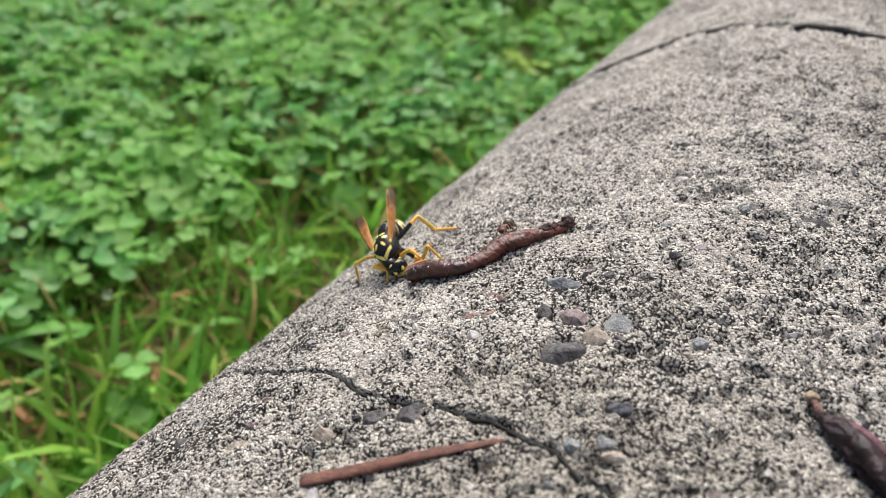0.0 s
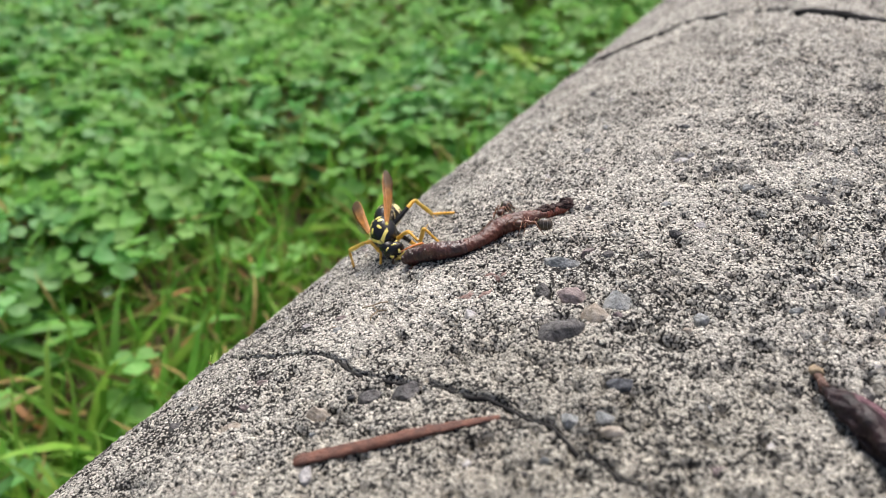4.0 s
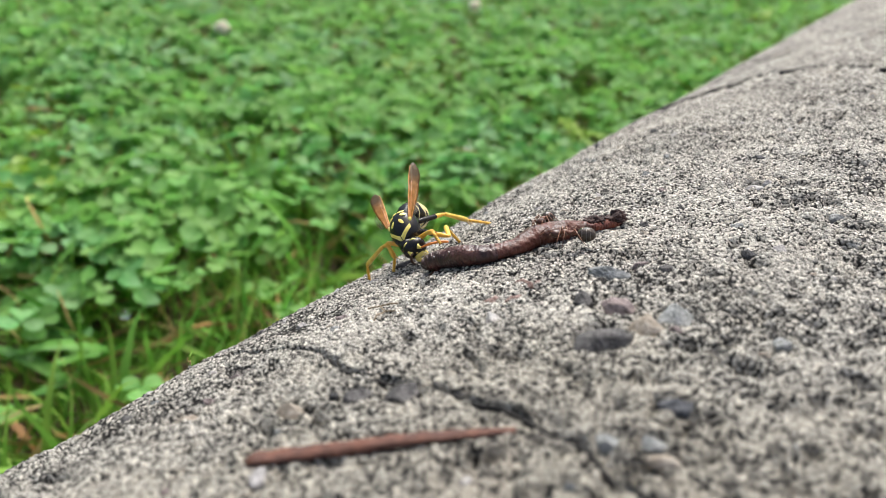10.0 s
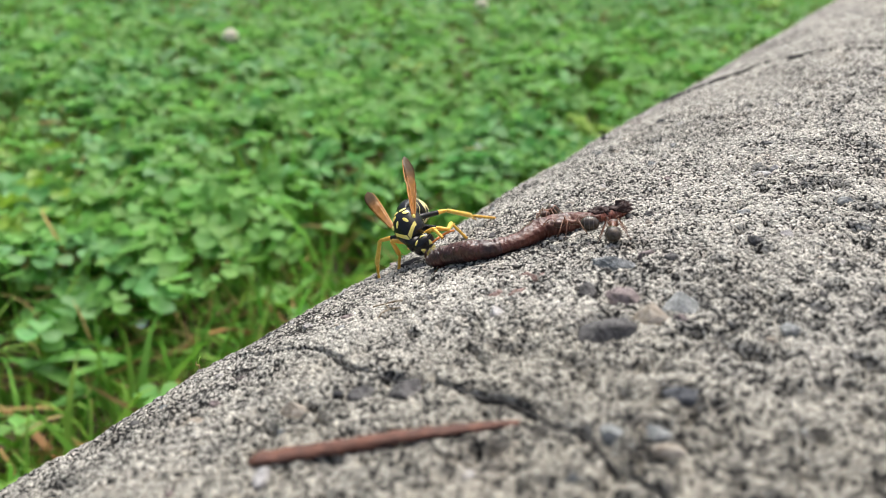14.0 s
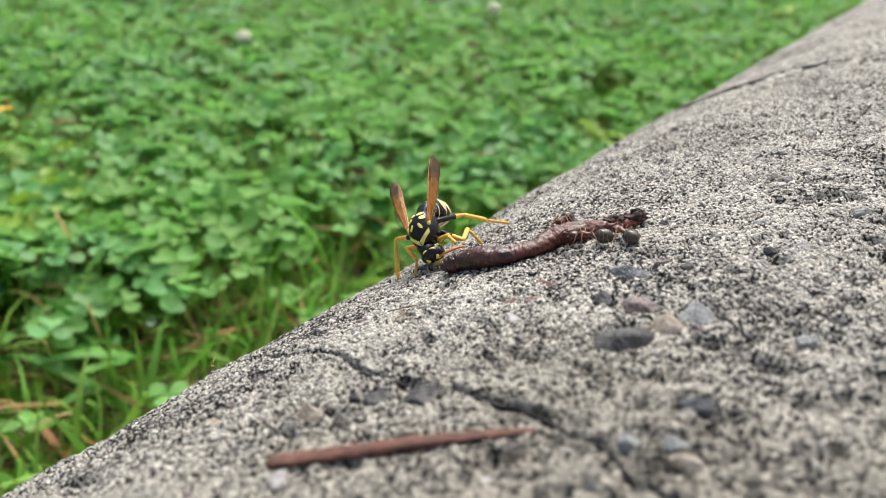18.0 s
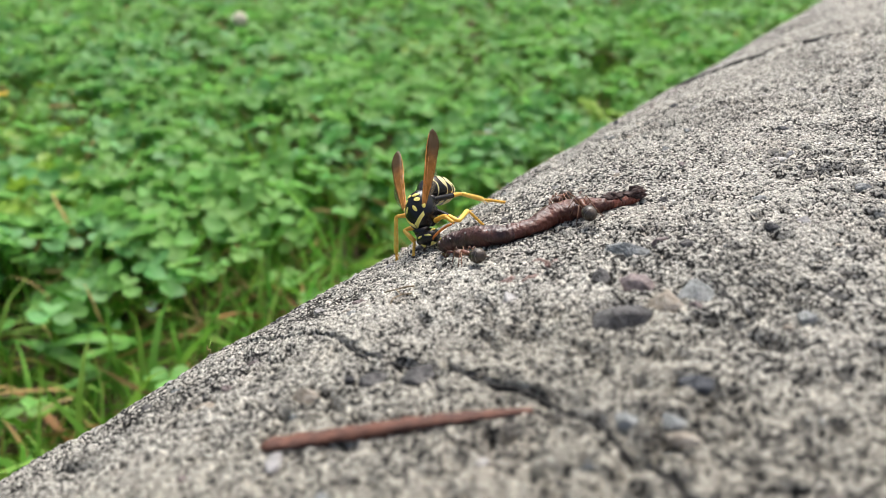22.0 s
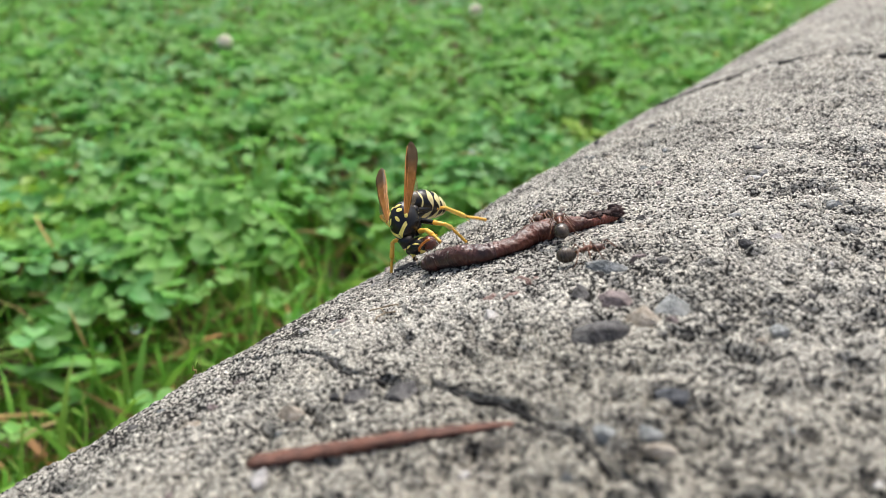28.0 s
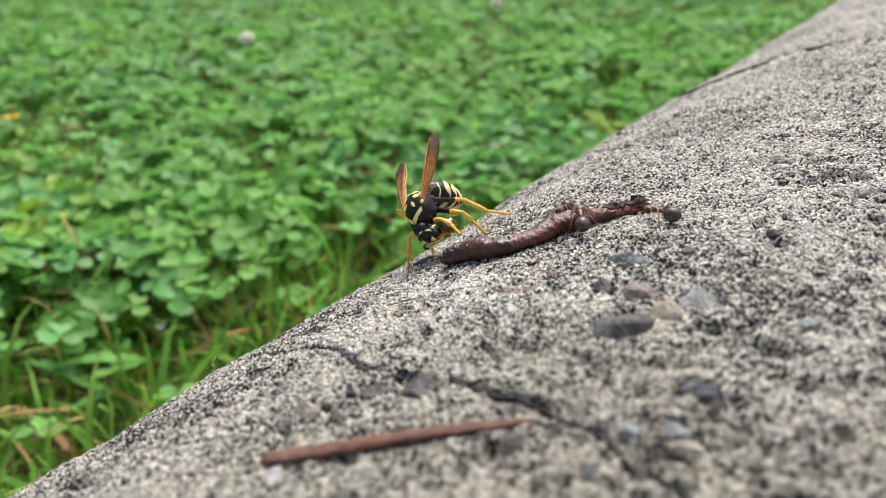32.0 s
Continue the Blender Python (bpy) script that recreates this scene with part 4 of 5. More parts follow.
def patch(outline, rx, ry, rz, lift=1.03, centre=(0, 0, 0)):
    """A marking that follows an ellipsoid's back: outline points (x, y) in mm, filled as a fan of rings."""
    cx, cy = sum(p[0] for p in outline) / len(outline), sum(p[1] for p in outline) / len(outline)
    vs, fs, n = [], [], len(outline)
    for ring in (1.0, 0.66, 0.33):
        for x, y in outline:
            px, py = cx + (x - cx) * ring, cy + (y - cy) * ring
            z = math.sqrt(max(0.02, 1 - (px / rx) ** 2 - (py / ry) ** 2)) * rz
            k = lift + 0.02 * (1 - ring)
            vs.append((px * k + centre[0], py * k + centre[1], z * k + centre[2]))
    z = math.sqrt(max(0.02, 1 - (cx / rx) ** 2 - (cy / ry) ** 2)) * rz
    vs.append((cx * (lift + .02) + centre[0], cy * (lift + .02) + centre[1], z * (lift + .02) + centre[2]))
    for r in range(2):
        for k in range(n):
            fs.append((r * n + k, r * n + (k + 1) % n, (r + 1) * n + (k + 1) % n, (r + 1) * n + k))
    for k in range(n):
        fs.append((2 * n + k, 2 * n + (k + 1) % n, 3 * n))
    return vs, fs


def oval(cx, cy, a, b, turn=0.0, n=14):
    c, s = math.cos(radians(turn)), math.sin(radians(turn))
    return [(cx + a * math.cos(2 * math.pi * k / n) * c - b * math.sin(2 * math.pi * k / n) * s,
             cy + a * math.cos(2 * math.pi * k / n) * s + b * math.sin(2 * math.pi * k / n) * c) for k in range(n)]


def band(side, y0, y1, x0, x1, w, n=7):
    """A curved stripe from (x0, y0) to (x1, y1)."""
    top = [(side * (x0 + (x1 - x0) * k / n), y0 + (y1 - y0) * (k / n) ** 1.3 + w / 2) for k in range(n + 1)]
    low = [(x, y - w) for x, y in reversed(top)]
    return top + low


THORAX = (2.02, 2.65, 1.9)


def build_wing(root, side):
    """A folded fore wing: narrow blade along -y with a raised front edge."""
    n, length = 26, 10.3
    vs, fs = [], []
    for i in range(n + 1):
        k = i / n
        w = (0.25 + 0.85 * math.sin(min(1, k * 1.2 + 0.05) * math.pi / 2)) * (1.0 if k < 0.74 else math.sqrt(max(0.0, 1 - ((k - 0.74) / 0.2605) ** 2)) ** 0.95)
        y = -length * k
        sag = 0.5 * math.sin(k * 3.0)
        for q, (x, z) in enumerate(((-0.45, 0.0), (-0.1, 0.14), (0.3, 0.02), (0.7, 0.12), (1.0, -0.02))):
            vs.append((side * x * w, y, z * w + sag * 0.5 + 0.09 * math.sin(k * 17 + 1.7 * q) * (k > 0.35) + 0.03 * math.sin(k * 31 + q)))
    for i in range(n):
        for q in range(4):
            fs.append((i * 5 + q, i * 5 + q + 1, (i + 1) * 5 + q + 1, (i + 1) * 5 + q))
    wing = part("wing", mesh("wing", vs, fs, M_WING), root, "folded amber wing with a smoky tip")
    sol = wing.modifiers.new("thick", "SOLIDIFY")
    sol.thickness = 0.05 * MM
    for q0, q1, r, end in ((0, 0, 0.13, 0.94), (1, 1, 0.07, 0.62), (2, 1, 0.045, 0.5), (3, 3, 0.045, 0.6)):
        pts = []
        for i in range(int(n * end) + 1):
            k = i / (n * end)
            a, b = Vector(vs[i * 5 + q0]), Vector(vs[i * 5 + q1])
            pts.append(a.lerp(b, k) + Vector((0, 0, 0.03)))
        part("vein", mesh("vein", *tube(pts, [r * (1 - 0.6 * i / len(pts)) for i in range(len(pts))], 5), M_VEIN), wing)
    # small hind wing tucked under the fore wing
    hv, hf = [], []
    for i in range(15):
        k = i / 14
        w = 1.25 * math.sin(min(1, k * 1.1 + 0.1) * math.pi) ** 0.6
        hv += [(side * 0.2, -1.0 - 7.2 * k, -0.12), (side * (0.2 + w * 0.6), -1.0 - 7.2 * k, -0.3), (side * (0.2 + w), -1.2 - 7.0 * k, -0.5)]
    for i in range(14):
        for q in range(2):
            hf.append((i * 3 + q, i * 3 + q + 1, (i + 1) * 3 + q + 1, (i + 1) * 3 + q))
    hind = part("hind_wing", mesh("hind_wing", hv, hf, M_CLEAR_WING), wing, "small clear hind wing")
    sol = hind.modifiers.new("thick", "SOLIDIFY")
    sol.thickness = 0.04 * MM
    return wing


def build_wasp():
    root = empty("wasp", wasp_pose(0), "black and yellow paper wasp with orange legs, feeding on the worm", "wasp")
    root.scale = (WASP_SIZE,) * 3
    v, f = ball(*THORAX, 36, 26, 0.02, 2, 1.0)
    thorax = part("thorax", mesh("thorax", v, f, M_BLACK), root, "glossy black thorax with yellow marks")
    marks = []
    for s in (-1, 1):
        marks.append(("collar_band", band(s, 2.2, 0.85, 0.05, 1.5, 0.5)))
        marks.append(("shoulder_spot", oval(s * 0.62, 0.20, 0.46, 0.21, s * 58)))
        marks.append(("back_spot", oval(s * 0.85, -0.95, 0.38, 0.28, s * 15)))
        marks.append(("hind_spot", oval(s * 0.5, -1.62, 0.46, 0.22, s * -12)))
    for name, line in marks:
        part(name, mesh(name, *patch(line, *THORAX), M_YELLOW), thorax, "yellow mark")
    for s in (-1, 1):
        v, f = ball(0.27, 0.36, 0.25, 12, 8)
        part("tegula", mesh("tegula", v, f, M_YELLOW), thorax, "yellow wing root", Matrix.Translation(Vector((s * 1.55, -0.1, 1.15)) * MM))
        v, f = ball(0.8, 0.9, 0.9, 14, 10, 0.1, 5)
        part("side_plate", mesh("side_plate", v, f, M_BLACK), thorax, "", Matrix.Translation(Vector((s * 0.95, 0.6, -0.95)) * MM))
    v, f = tube([(0, 2.3, 0.1), (0, 3.0, -0.15), (0, 3.5, -0.3)], [1.15, 0.95, 0.8], 12)
    part("neck", mesh("neck", v, f, M_BLACK), root)
    # head
    head = part("head", mesh("head", *ball(1.95, 1.32, 1.72, 28, 18, 0.03, 1, 0.92), M_BLACK), root, "black head with yellow face")
    head.scale = (0.80,) * 3
    for s in (-1, 1):
        v, f = ball(0.5, 0.72, 1.05, 16, 12)
        part("eye", mesh("eye", v, f, M_EYE), head, "dark brown compound eye", Matrix.Translation(Vector((s * 1.42, 0.22, 0.1)) * MM) @ pose(0, 0, 0, 0, s * 8, 0))
        # antenna: short stalk, then a long curved whip
        pts = [(s * 0.42, 0.95, 0.45), (s * 0.75, 1.5, 0.8), (s * 1.0, 1.65, 0.8), (s * 1.35, 1.8, 0.4), (s * 1.5, 1.85, -0.1), (s * 1.55, 1.85, -0.6), (s * 1.5, 1.8, -1.1)]
        if s < 0:
            pts = [(-0.42, 0.95, 0.5), (-0.95, 1.15, 1.1), (-1.4, 1.15, 1.4), (-2.2, 1.1, 1.6), (-3.0, 1.1, 1.75), (-3.8, 1.15, 1.8), (-4.5, 1.25, 1.75)]
        if s < 0:
            pts = [tuple(Vector(pts[0]) + (Vector(p) - Vector(pts[0])) * 1.16) for p in pts]
        fine, rr = [], []
        for i in range(len(pts) - 1):
            for k in range(5):
                fine.append(Vector(pts[i]).lerp(Vector(pts[i + 1]), k / 5))
                rr.append((0.14 if i < 2 else 0.19) * (1 + 0.1 * ((i * 5 + k) % 2)))
        fine.append(Vector(pts[-1]))
        rr.append(0.1)
        part("antenna", mesh("antenna", *tube(fine, rr, 8), M_ANTENNA if s < 0 else M_ANTENNA_DARK), head, "rusty orange antenna" if s < 0 else "dark antenna bent under the face")
        pts = [(s * 0.75, 0.45, -1.25), (s * 0.8, 0.8, -1.75), (s * 0.35, 1.0, -2.25), (0.05 * s, 0.95, -2.45)]
        part("mandible", mesh("mandible", *tube(pts, [0.42, 0.38, 0.25, 0.08], 8), M_YELLOW), head, "yellow jaw")
        part("brow_mark", mesh("brow_mark", *tube([(s * 1.0, 0.78, 1.12), (s * 0.74, 1.14, 0.8), (s * 1.0, 1.1, 0.32)], [0.16, 0.32, 0.2], 8), M_YELLOW), head, "yellow mark")
        part("crown_mark", mesh("crown_mark", *tube([(s * 0.25, -0.42, 1.66), (s * 0.8, -0.3, 1.52), (s * 1.25, -0.05, 1.22)], [0.08, 0.2, 0.09], 7), M_YELLOW), head, "yellow mark")
        part("cheek_mark", mesh("cheek_mark", *tube([(s * 1.12, -0.78, 1.0), (s * 1.34, -0.9, 0.32), (s * 1.28, -0.84, -0.5)], [0.1, 0.27, 0.13], 7), M_YELLOW), head, "yellow mark")
    v, f = ball(0.92, 0.42, 0.74, 18, 12, 0, 0, 0.88)
    part("clypeus", mesh("clypeus", v, f, M_YELLOW), head, "bright yellow face shield", Matrix.Translation(Vector((0, 1.0, -0.62)) * MM))
    part("face_bar", mesh("face_bar", *tube([(-0.7, 1.0, 0.32), (0, 1.18, 0.18), (0.7, 1.0, 0.32)], [0.06, 0.2, 0.06], 8), M_YELLOW), head, "yellow mark")
    for x, z in ((-0.25, 1.35), (0.25, 1.35), (0, 1.5)):
        v, f = ball(0.1, 0.1, 0.1, 8, 6)
        part("simple_eye", mesh("simple_eye", v, f, M_EYE), head, "", Matrix.Translation(Vector((x, 0.2, z)) * MM))
    # abdomen: overlapping plates, each with a pale scalloped rear edge
    belly = None
    plates = [(0.0, 2.0, 0.32, 1.62), (1.75, 3.5, 1.55, 2.02), (3.2, 4.8, 1.92, 1.95), (4.5, 5.9, 1.85, 1.6), (5.6, 6.8, 1.52, 1.12), (6.5, 7.9, 1.05, 0.12)]
    for i, (y0, y1, r0, r1) in enumerate(plates):
        prof = []
        for k in range(61):
            q = k / 60
            r = r0 + (r1 - r0) * (math.sin(q * math.pi / 2) if i < 3 else q ** 1.5) + 0.05 * q
            prof.append((y0 + (y1 - y0) * q, r))
        prof.append((y1 - 0.08, prof[-1][1] * 0.93))
        edge = y1 - (0.30, 0.46, 0.40, 0.34, 0.30, 0.3)[i]

        def paint(y, a, edge=edge, i=i):
            wave = (0.05, 0.36, 0.34, 0.28, 0.20, 0.10)[i] * math.cos(4 * (a - math.pi / 2)) + 0.12 * abs(math.cos(a)) * (i > 0) + 0.08 * math.sin(7 * a + 2 * i)
            return 1 if y > edge - wave + 0.04 else 0
        v, f, ix = spin(prof, 120, 1.0, 0.92, paint, 0.018)
        plate = part("abdomen" if i == 0 else "tergite", mesh("abdomen_plate", v, f, [M_BLACK, M_CREAM], ix), root if i == 0 else belly, "black plate with a pale yellow rear edge")
        if i == 0:
            belly = plate
    for s in (-1, 1):
        pts = oval(s * 0.75, -2.55, 0.36, 0.2, s * 30)
        part("belly_spot", mesh("belly_spot", *patch(pts, 1.95, 5.2, 1.75, 1.05), M_CREAM), belly, "pale yellow spot")
    wings = {s: build_wing(root, s) for s in (-1, 1)}
    legs = {}
    for kind, hip in HIPS.items():
        l1, l2, l3 = LEG_LENGTHS[kind]
        thick = {"fore": 0.36, "mid": 0.36, "hind": 0.38}[kind]
        dark = {"fore": 0.35, "mid": 0.62, "hind": 0.68}[kind]
        for s in (-1, 1):
            def limb(length, prof, paint=None):
                return spin([(-length * q, r) for q, r in prof], 12, 1, 1, paint)
            v, f, ix = spin([(0, .5 * thick)] + [(-l1 * q, r) for q, r in ((.04, .8 * thick), (.1, .95 * thick), (.2, thick), (.3, thick), (.4, .97 * thick), (.5, .93 * thick), (.6, .9 * thick), (.68, .87 * thick), (.76, .82 * thick), (.86, .75 * thick), (.95, .62 * thick), (1, .4 * thick))],
                            12, 1, 1, lambda y, a: 0 if -y < l1 * dark else 1)
            fem = part("femur", mesh("femur", v, f, [M_BLACK, M_ORANGE], ix), root, "black and orange upper leg")
            v, f, ix = limb(l2, [(0, .5 * thick), (.06, .78 * thick), (.25, .76 * thick), (.8, .94 * thick), (.95, .86 * thick), (1, .5 * thick)])
            tib = part("tibia", mesh("tibia", v, f, M_SHIN if kind != "fore" else M_ORANGE), root, "orange-yellow shin")
            for q in (-0.12, 0.12):
                part("spur", mesh("spur", *tube([(q, l2 * 0.95, -0.1), (q * 2, l2 * 1.12, -0.35), (q * 2.2, l2 * 1.2, -0.5)], [0.07, 0.05, 0.02], 5), M_ORANGE), tib)
            rings = []
            for k in range(5):
                a0, a1 = (0, .42, .6, .74, .86)[k], (.42, .6, .74, .86, 1.0)[k]
                rings += [(a0 + .01, .42 * thick), ((a0 + a1) / 2, .52 * thick), (a1 - .01, .62 * thick)]
            v, f, ix = limb(l3, rings)
            tar = part("tarsus", mesh("tarsus", v, f, M_ORANGE), root, "jointed orange foot")
            for q in (-1, 1):
                part("claw", mesh("claw", *tube([(q * .06, l3 * .97, 0), (q * .22, l3 * 1.05, -.02), (q * .3, l3 * 1.08, -.15)], [0.06, 0.05, 0.015], 5), M_ANT_RED), tar)
            v, f = ball(0.5, 0.62, 0.55, 12, 8)
            part("coxa", mesh("coxa", v, f, M_BLACK), root, "", Matrix.Translation(Vector((s * hip[0], hip[1], hip[2] + 0.25)) * MM))
            legs[(kind, s)] = (fem, tib, tar)
    return root, head, belly, wings, legs


wasp, wasp_head, wasp_belly, wasp_wings, wasp_legs = build_wasp()


def aim(p, q, up):
    """A pose at p (mm) whose y axis points to q."""
    y = (q - p).normalized()
    x = y.cross(up).normalized()
    m = Matrix((x, y, x.cross(y))).transposed().to_4x4()
    m.translation = p * MM
    return m


def leg_poses(kind, s, t):
    """Femur, tibia and tarsus in the wasp's space, so that the foot stays where it stands."""
    inv = (wasp_pose(t) @ Matrix.Scale(WASP_SIZE, 4)).inverted()
    u, a, lift = between(FEET[(kind, s)], t)
    foot = inv @ on_kerb(u, a, lift + (ground_h(u, a) if lift < 1 else 0)) / MM
    up = (inv.to_3x3() @ kerb_up(a)).normalized()
    hip = Vector(HIPS[kind])
    hip.x *= s
    l1, l2, l3 = LEG_LENGTHS[kind]
    flat = foot - hip
    flat -= up * flat.dot(up)
    back_off, raise_by = {"fore": (0.5, 0.86), "mid": (0.45, 0.89), "hind": (0.90, 0.43)}[kind]
    ankle = foot - flat.normalized() * l3 * back_off + up * l3 * raise_by
    d = ankle - hip
    dist = d.length
    far = (l1 + l2) * 0.985
    if dist > far:
        ankle = hip + d * (far / dist)
        d, dist = ankle - hip, far
    c = (l1 * l1 + dist * dist - l2 * l2) / (2 * l1 * dist)
    n = d / dist
    bend = up * (1.6 if s > 0 else -0.6 if kind == "mid" else 0.45) + flat.normalized() * 0.15 + Vector((s * (2.6 if s > 0 else 1.0 if kind == "mid" else 0.55), {"fore": 0.3, "mid": 0.0, "hind": -0.2}[kind], 0))
    bend = (bend - n * bend.dot(n)).normalized()
    c = max(-1.0, min(1.0, c))
    knee = hip + n * (l1 * c) + bend * (l1 * math.sqrt(1 - c * c))
    back = Vector((0, -0.3, 1))
    return aim(hip, knee, back), aim(knee, ankle, back), aim(ankle, foot, up + Vector((0.01, 0, 0)))


# ---- the ants ----
def build_ant():
    root = empty("ant", Matrix(), "red-brown ant with a dark grey abdomen", "ant", "ants on the kerb")
    gaster = None
    for k, (y0, y1) in enumerate(((0.98, 1.78), (1.70, 2.36), (2.28, 2.92), (2.84, 3.51))):
        prof = [(y, max(.06, .96 * math.sqrt(max(0.0, 1 - ((y - 2.24) / 1.27) ** 2))) + .025 * (y - y0)) for y in (y0 + (y1 - y0) * q / 10 for q in range(11))]
        prof.append((y1 - .05, prof[-1][1] * .93))
        v, f, ix = spin(prof, 22, 1.08, 1.04, lambda y, a, y1=y1, k=k: 1 if k < 3 and y > y1 - .07 else 0)
        plate = part("gaster" if k == 0 else "gaster_plate", mesh("gaster_plate", v, f, [M_ANT_GASTER, M_ANT_BAND], ix), gaster or root, "dark grey glossy abdomen plate with a silvery rear edge")
        gaster = gaster or plate
    part("thorax", mesh("thorax", *joined(tube([(0, -0.75, .1), (0, -.45, .25), (0, -.05, .22), (0, .3, .3), (0, .75, .32), (0, 1.1, .2)], [.15, .32, .28, .38, .42, .2], 14)), M_ANT_RED), root, "rusty red thorax")
    part("petiole", mesh("petiole", *joined(ball(.14, .12, .3, 10, 8), tube([(0, .25, -.1), (0, -.2, -.05)], [.12, .12], 8)), M_ANT_RED), root, "", Matrix.Translation(Vector((0, -.92, .12)) * MM))
    v, f = ball(.70, .76, .52, 18, 12, .03, 1, .88)
    head = part("head", mesh("head", v, f, M_ANT_HEAD), root, "dark red-brown head", Matrix.Translation(Vector((0, 1.72, .12)) * MM))
    for s in (-1, 1):
        v, f = ball(.12, .15, .12, 8, 6)
        part("eye", mesh("eye", v, f, M_EYE), head, "", Matrix.Translation(Vector((s * .48, .05, .25)) * MM))
        part("antenna", mesh("antenna", *tube([(s * .2, .5, .2), (s * .55, .9, .5), (s * .8, 1.25, .55), (s * .75, 1.75, .2), (s * .65, 2.2, -.2)], [.05, .05, .055, .06, .06], 6), M_ANT_RED), head, "elbowed red antenna")
        part("jaw", mesh("jaw", *tube([(s * .3, .5, -.15), (s * .3, .8, -.2), (s * .05, .95, -.22)], [.14, .1, .04], 6), M_ANT_RED), head)
        for k, (y, reach, back) in enumerate(((.75, 1.55, 1.25), (.25, 1.7, .1), (-.2, 1.85, -1.55))):
            pts = [(0, 0, 0), (s * reach * .35, back * .35, .75), (s * reach * .75, back * .8, -.55), (s * reach, back * 1.15, -1.2)]
            part("leg", mesh("leg", *tube(pts, [.09, .08, .055, .035], 7), M_ANT_LEG), root, "thin red-brown leg", Matrix.Translation(Vector((s * .25, y, .05)) * MM))
    return root


# rows: time, u, a, heading; the heading runs from the kerb's far end towards its right
FEEDER = [(0.0, 114.0, 27.0, -111), (0.4, 107.4, 12.3, -111), (0.7, 102.3, -1.0, -105), (1.0, 97.9, -11.7, -92), (1.5, 98.0, -18.2, -85), (2.0, 98.2, -24.3, -84), (2.5, 98.4, -28.6, -83), (3.3, 97.0, -32.6, -86),
          (4.5, 93.9, -32.8, -110), (6.0, 94.3, -33.2, -110), (9.0, 94.7, -33.7, -110), (13.0, 94.7, -33.9, -110), (18.0, 95.1, -34.3, -106), (19.0, 95.4, -34.7, -98), (19.5, 96.2, -35.0, -66), (20.5, 97.0, -35.4, -52),
          (22.0, 96.4, -35.1, -45), (23.0, 96.4, -35.4, -33), (25.5, 96.9, -35.8, -32), (28.0, 96.8, -35.8, -31), (30.0, 97.0, -36.0, -33), (32.0, 96.6, -35.8, -31)]
ROVER = [(0.0, 20.0, 12.0, -45), (9.0, 30.0, 3.0, -45), (9.7, 48.0, -6.5, -45), (10.0, 54.8, -11.7, -40), (10.3, 61.3, -11.1, -19), (10.6, 69.1, -14.8, -34), (10.8, 76.1, -22.6, -38), (11.0, 79.4, -24.9, -44), (11.2, 81.8, -28.2, -35), (11.5, 83.4, -29.9, -46),
         (11.8, 88.2, -34.0, -37), (12.0, 91.0, -33.6, -29), (12.3, 91.8, -31.8, -15), (12.6, 93.2, -31.5, -8), (13.0, 93.6, -30.7, 1), (13.5, 95.4, -29.1, -6), (14.0, 96.0, -28.9, -25), (14.5, 97.0, -29.8, -33),
         (16.5, 100.2, -28.6, -32), (17.0, 98.8, -29.4, -36), (17.5, 98.9, -29.8, -44), (18.0, 98.0, -30.6, -52), (18.5, 96.1, -28.7, -64), (19.0, 95.8, -29.6, -63), (19.5, 94.2, -31.4, -50), (20.0, 93.0, -32.9, -48), (20.5, 90.3, -35.2, -62),
         (21.0, 89.8, -36.6, -67), (21.3, 86.8, -39.2, -70), (21.6, 85.4, -39.8, -70), (22.0, 82.2, -44.6, -75), (22.3, 83.2, -46.6, -66), (22.6, 83.8, -47.6, -62), (23.0, 85.2, -50.0, -58), (23.5, 83.0, -47.6, -50),
         (24.0, 83.2, -45.3, -10), (24.3, 84.3, -44.4, 5), (24.6, 85.3, -43.6, 18), (25.0, 87.0, -41.0, 14), (25.5, 88.6, -38.2, 28), (27.5, 89.9, -33.1, 18), (27.8, 88.6, -29.4, 46), (28.1, 89.2, -28.4, 48), (28.4, 89.6, -27.7, 46),
         (28.7, 88.2, -26.4, 50), (29.0, 88.9, -25.9, 32), (29.3, 92.9, -24.8, 8), (29.6, 94.2, -25.8, -24), (30.0, 97.0, -24.3, -7), (30.4, 98.8, -24.0, -14), (30.8, 103.1, -22.2, -5), (31.0, 106.1, -21.0, 25), (31.25, 106.5, -22.5, -60), (31.6, 102.5, -25.4, -76), (32.0, 100.2, -26.7, -70)]
PASSER = [(0.0, 130.0, 95.0, -60), (18.3, 112.6, 7.5, -125), (18.6, 106.6, -1.5, -125), (18.8, 102.4, -1.8, -128), (19.0, 97.0, -2.7, -150), (19.2, 90.7, -1.6, -190), (19.4, 87.1, 1.4, -235), (19.8, 84.1, 13.4, -255), (20.6, 85.1, 33.4, -265), (32.0, 90.0, 100.0, -265)]
ants = {}
ant_first = build_ant()
ants["feeder"] = ant_first
ants["rover"] = copy_thing(ant_first, Matrix())
ants["passer"] = copy_thing(ant_first, Matrix())
ant_hidden = copy_thing(ant_first, kerb_pose(101.9, -41.6, 165, 1.9) @ pose(0, 0, 0, 6, 0, 0))
tagged(ants["feeder"], "red-brown ant with dark abdomen, feeding at the worm")
tagged(ants["rover"], "red-brown ant with dark abdomen, walking about the worm")
tagged(ants["passer"], "red-brown ant with dark abdomen, passing over bare concrete")
tagged(ant_hidden, "red-brown ant half hidden behind the dead worm")


def ant_rows(rows, climb, rear=lambda t: 0.0):
    return [(t, kerb_pose(u, a, hd, 1.15 + climb(t)) @ pose(0, 0, 0, rear(t), 0, 0)) for t, u, a, hd in rows]


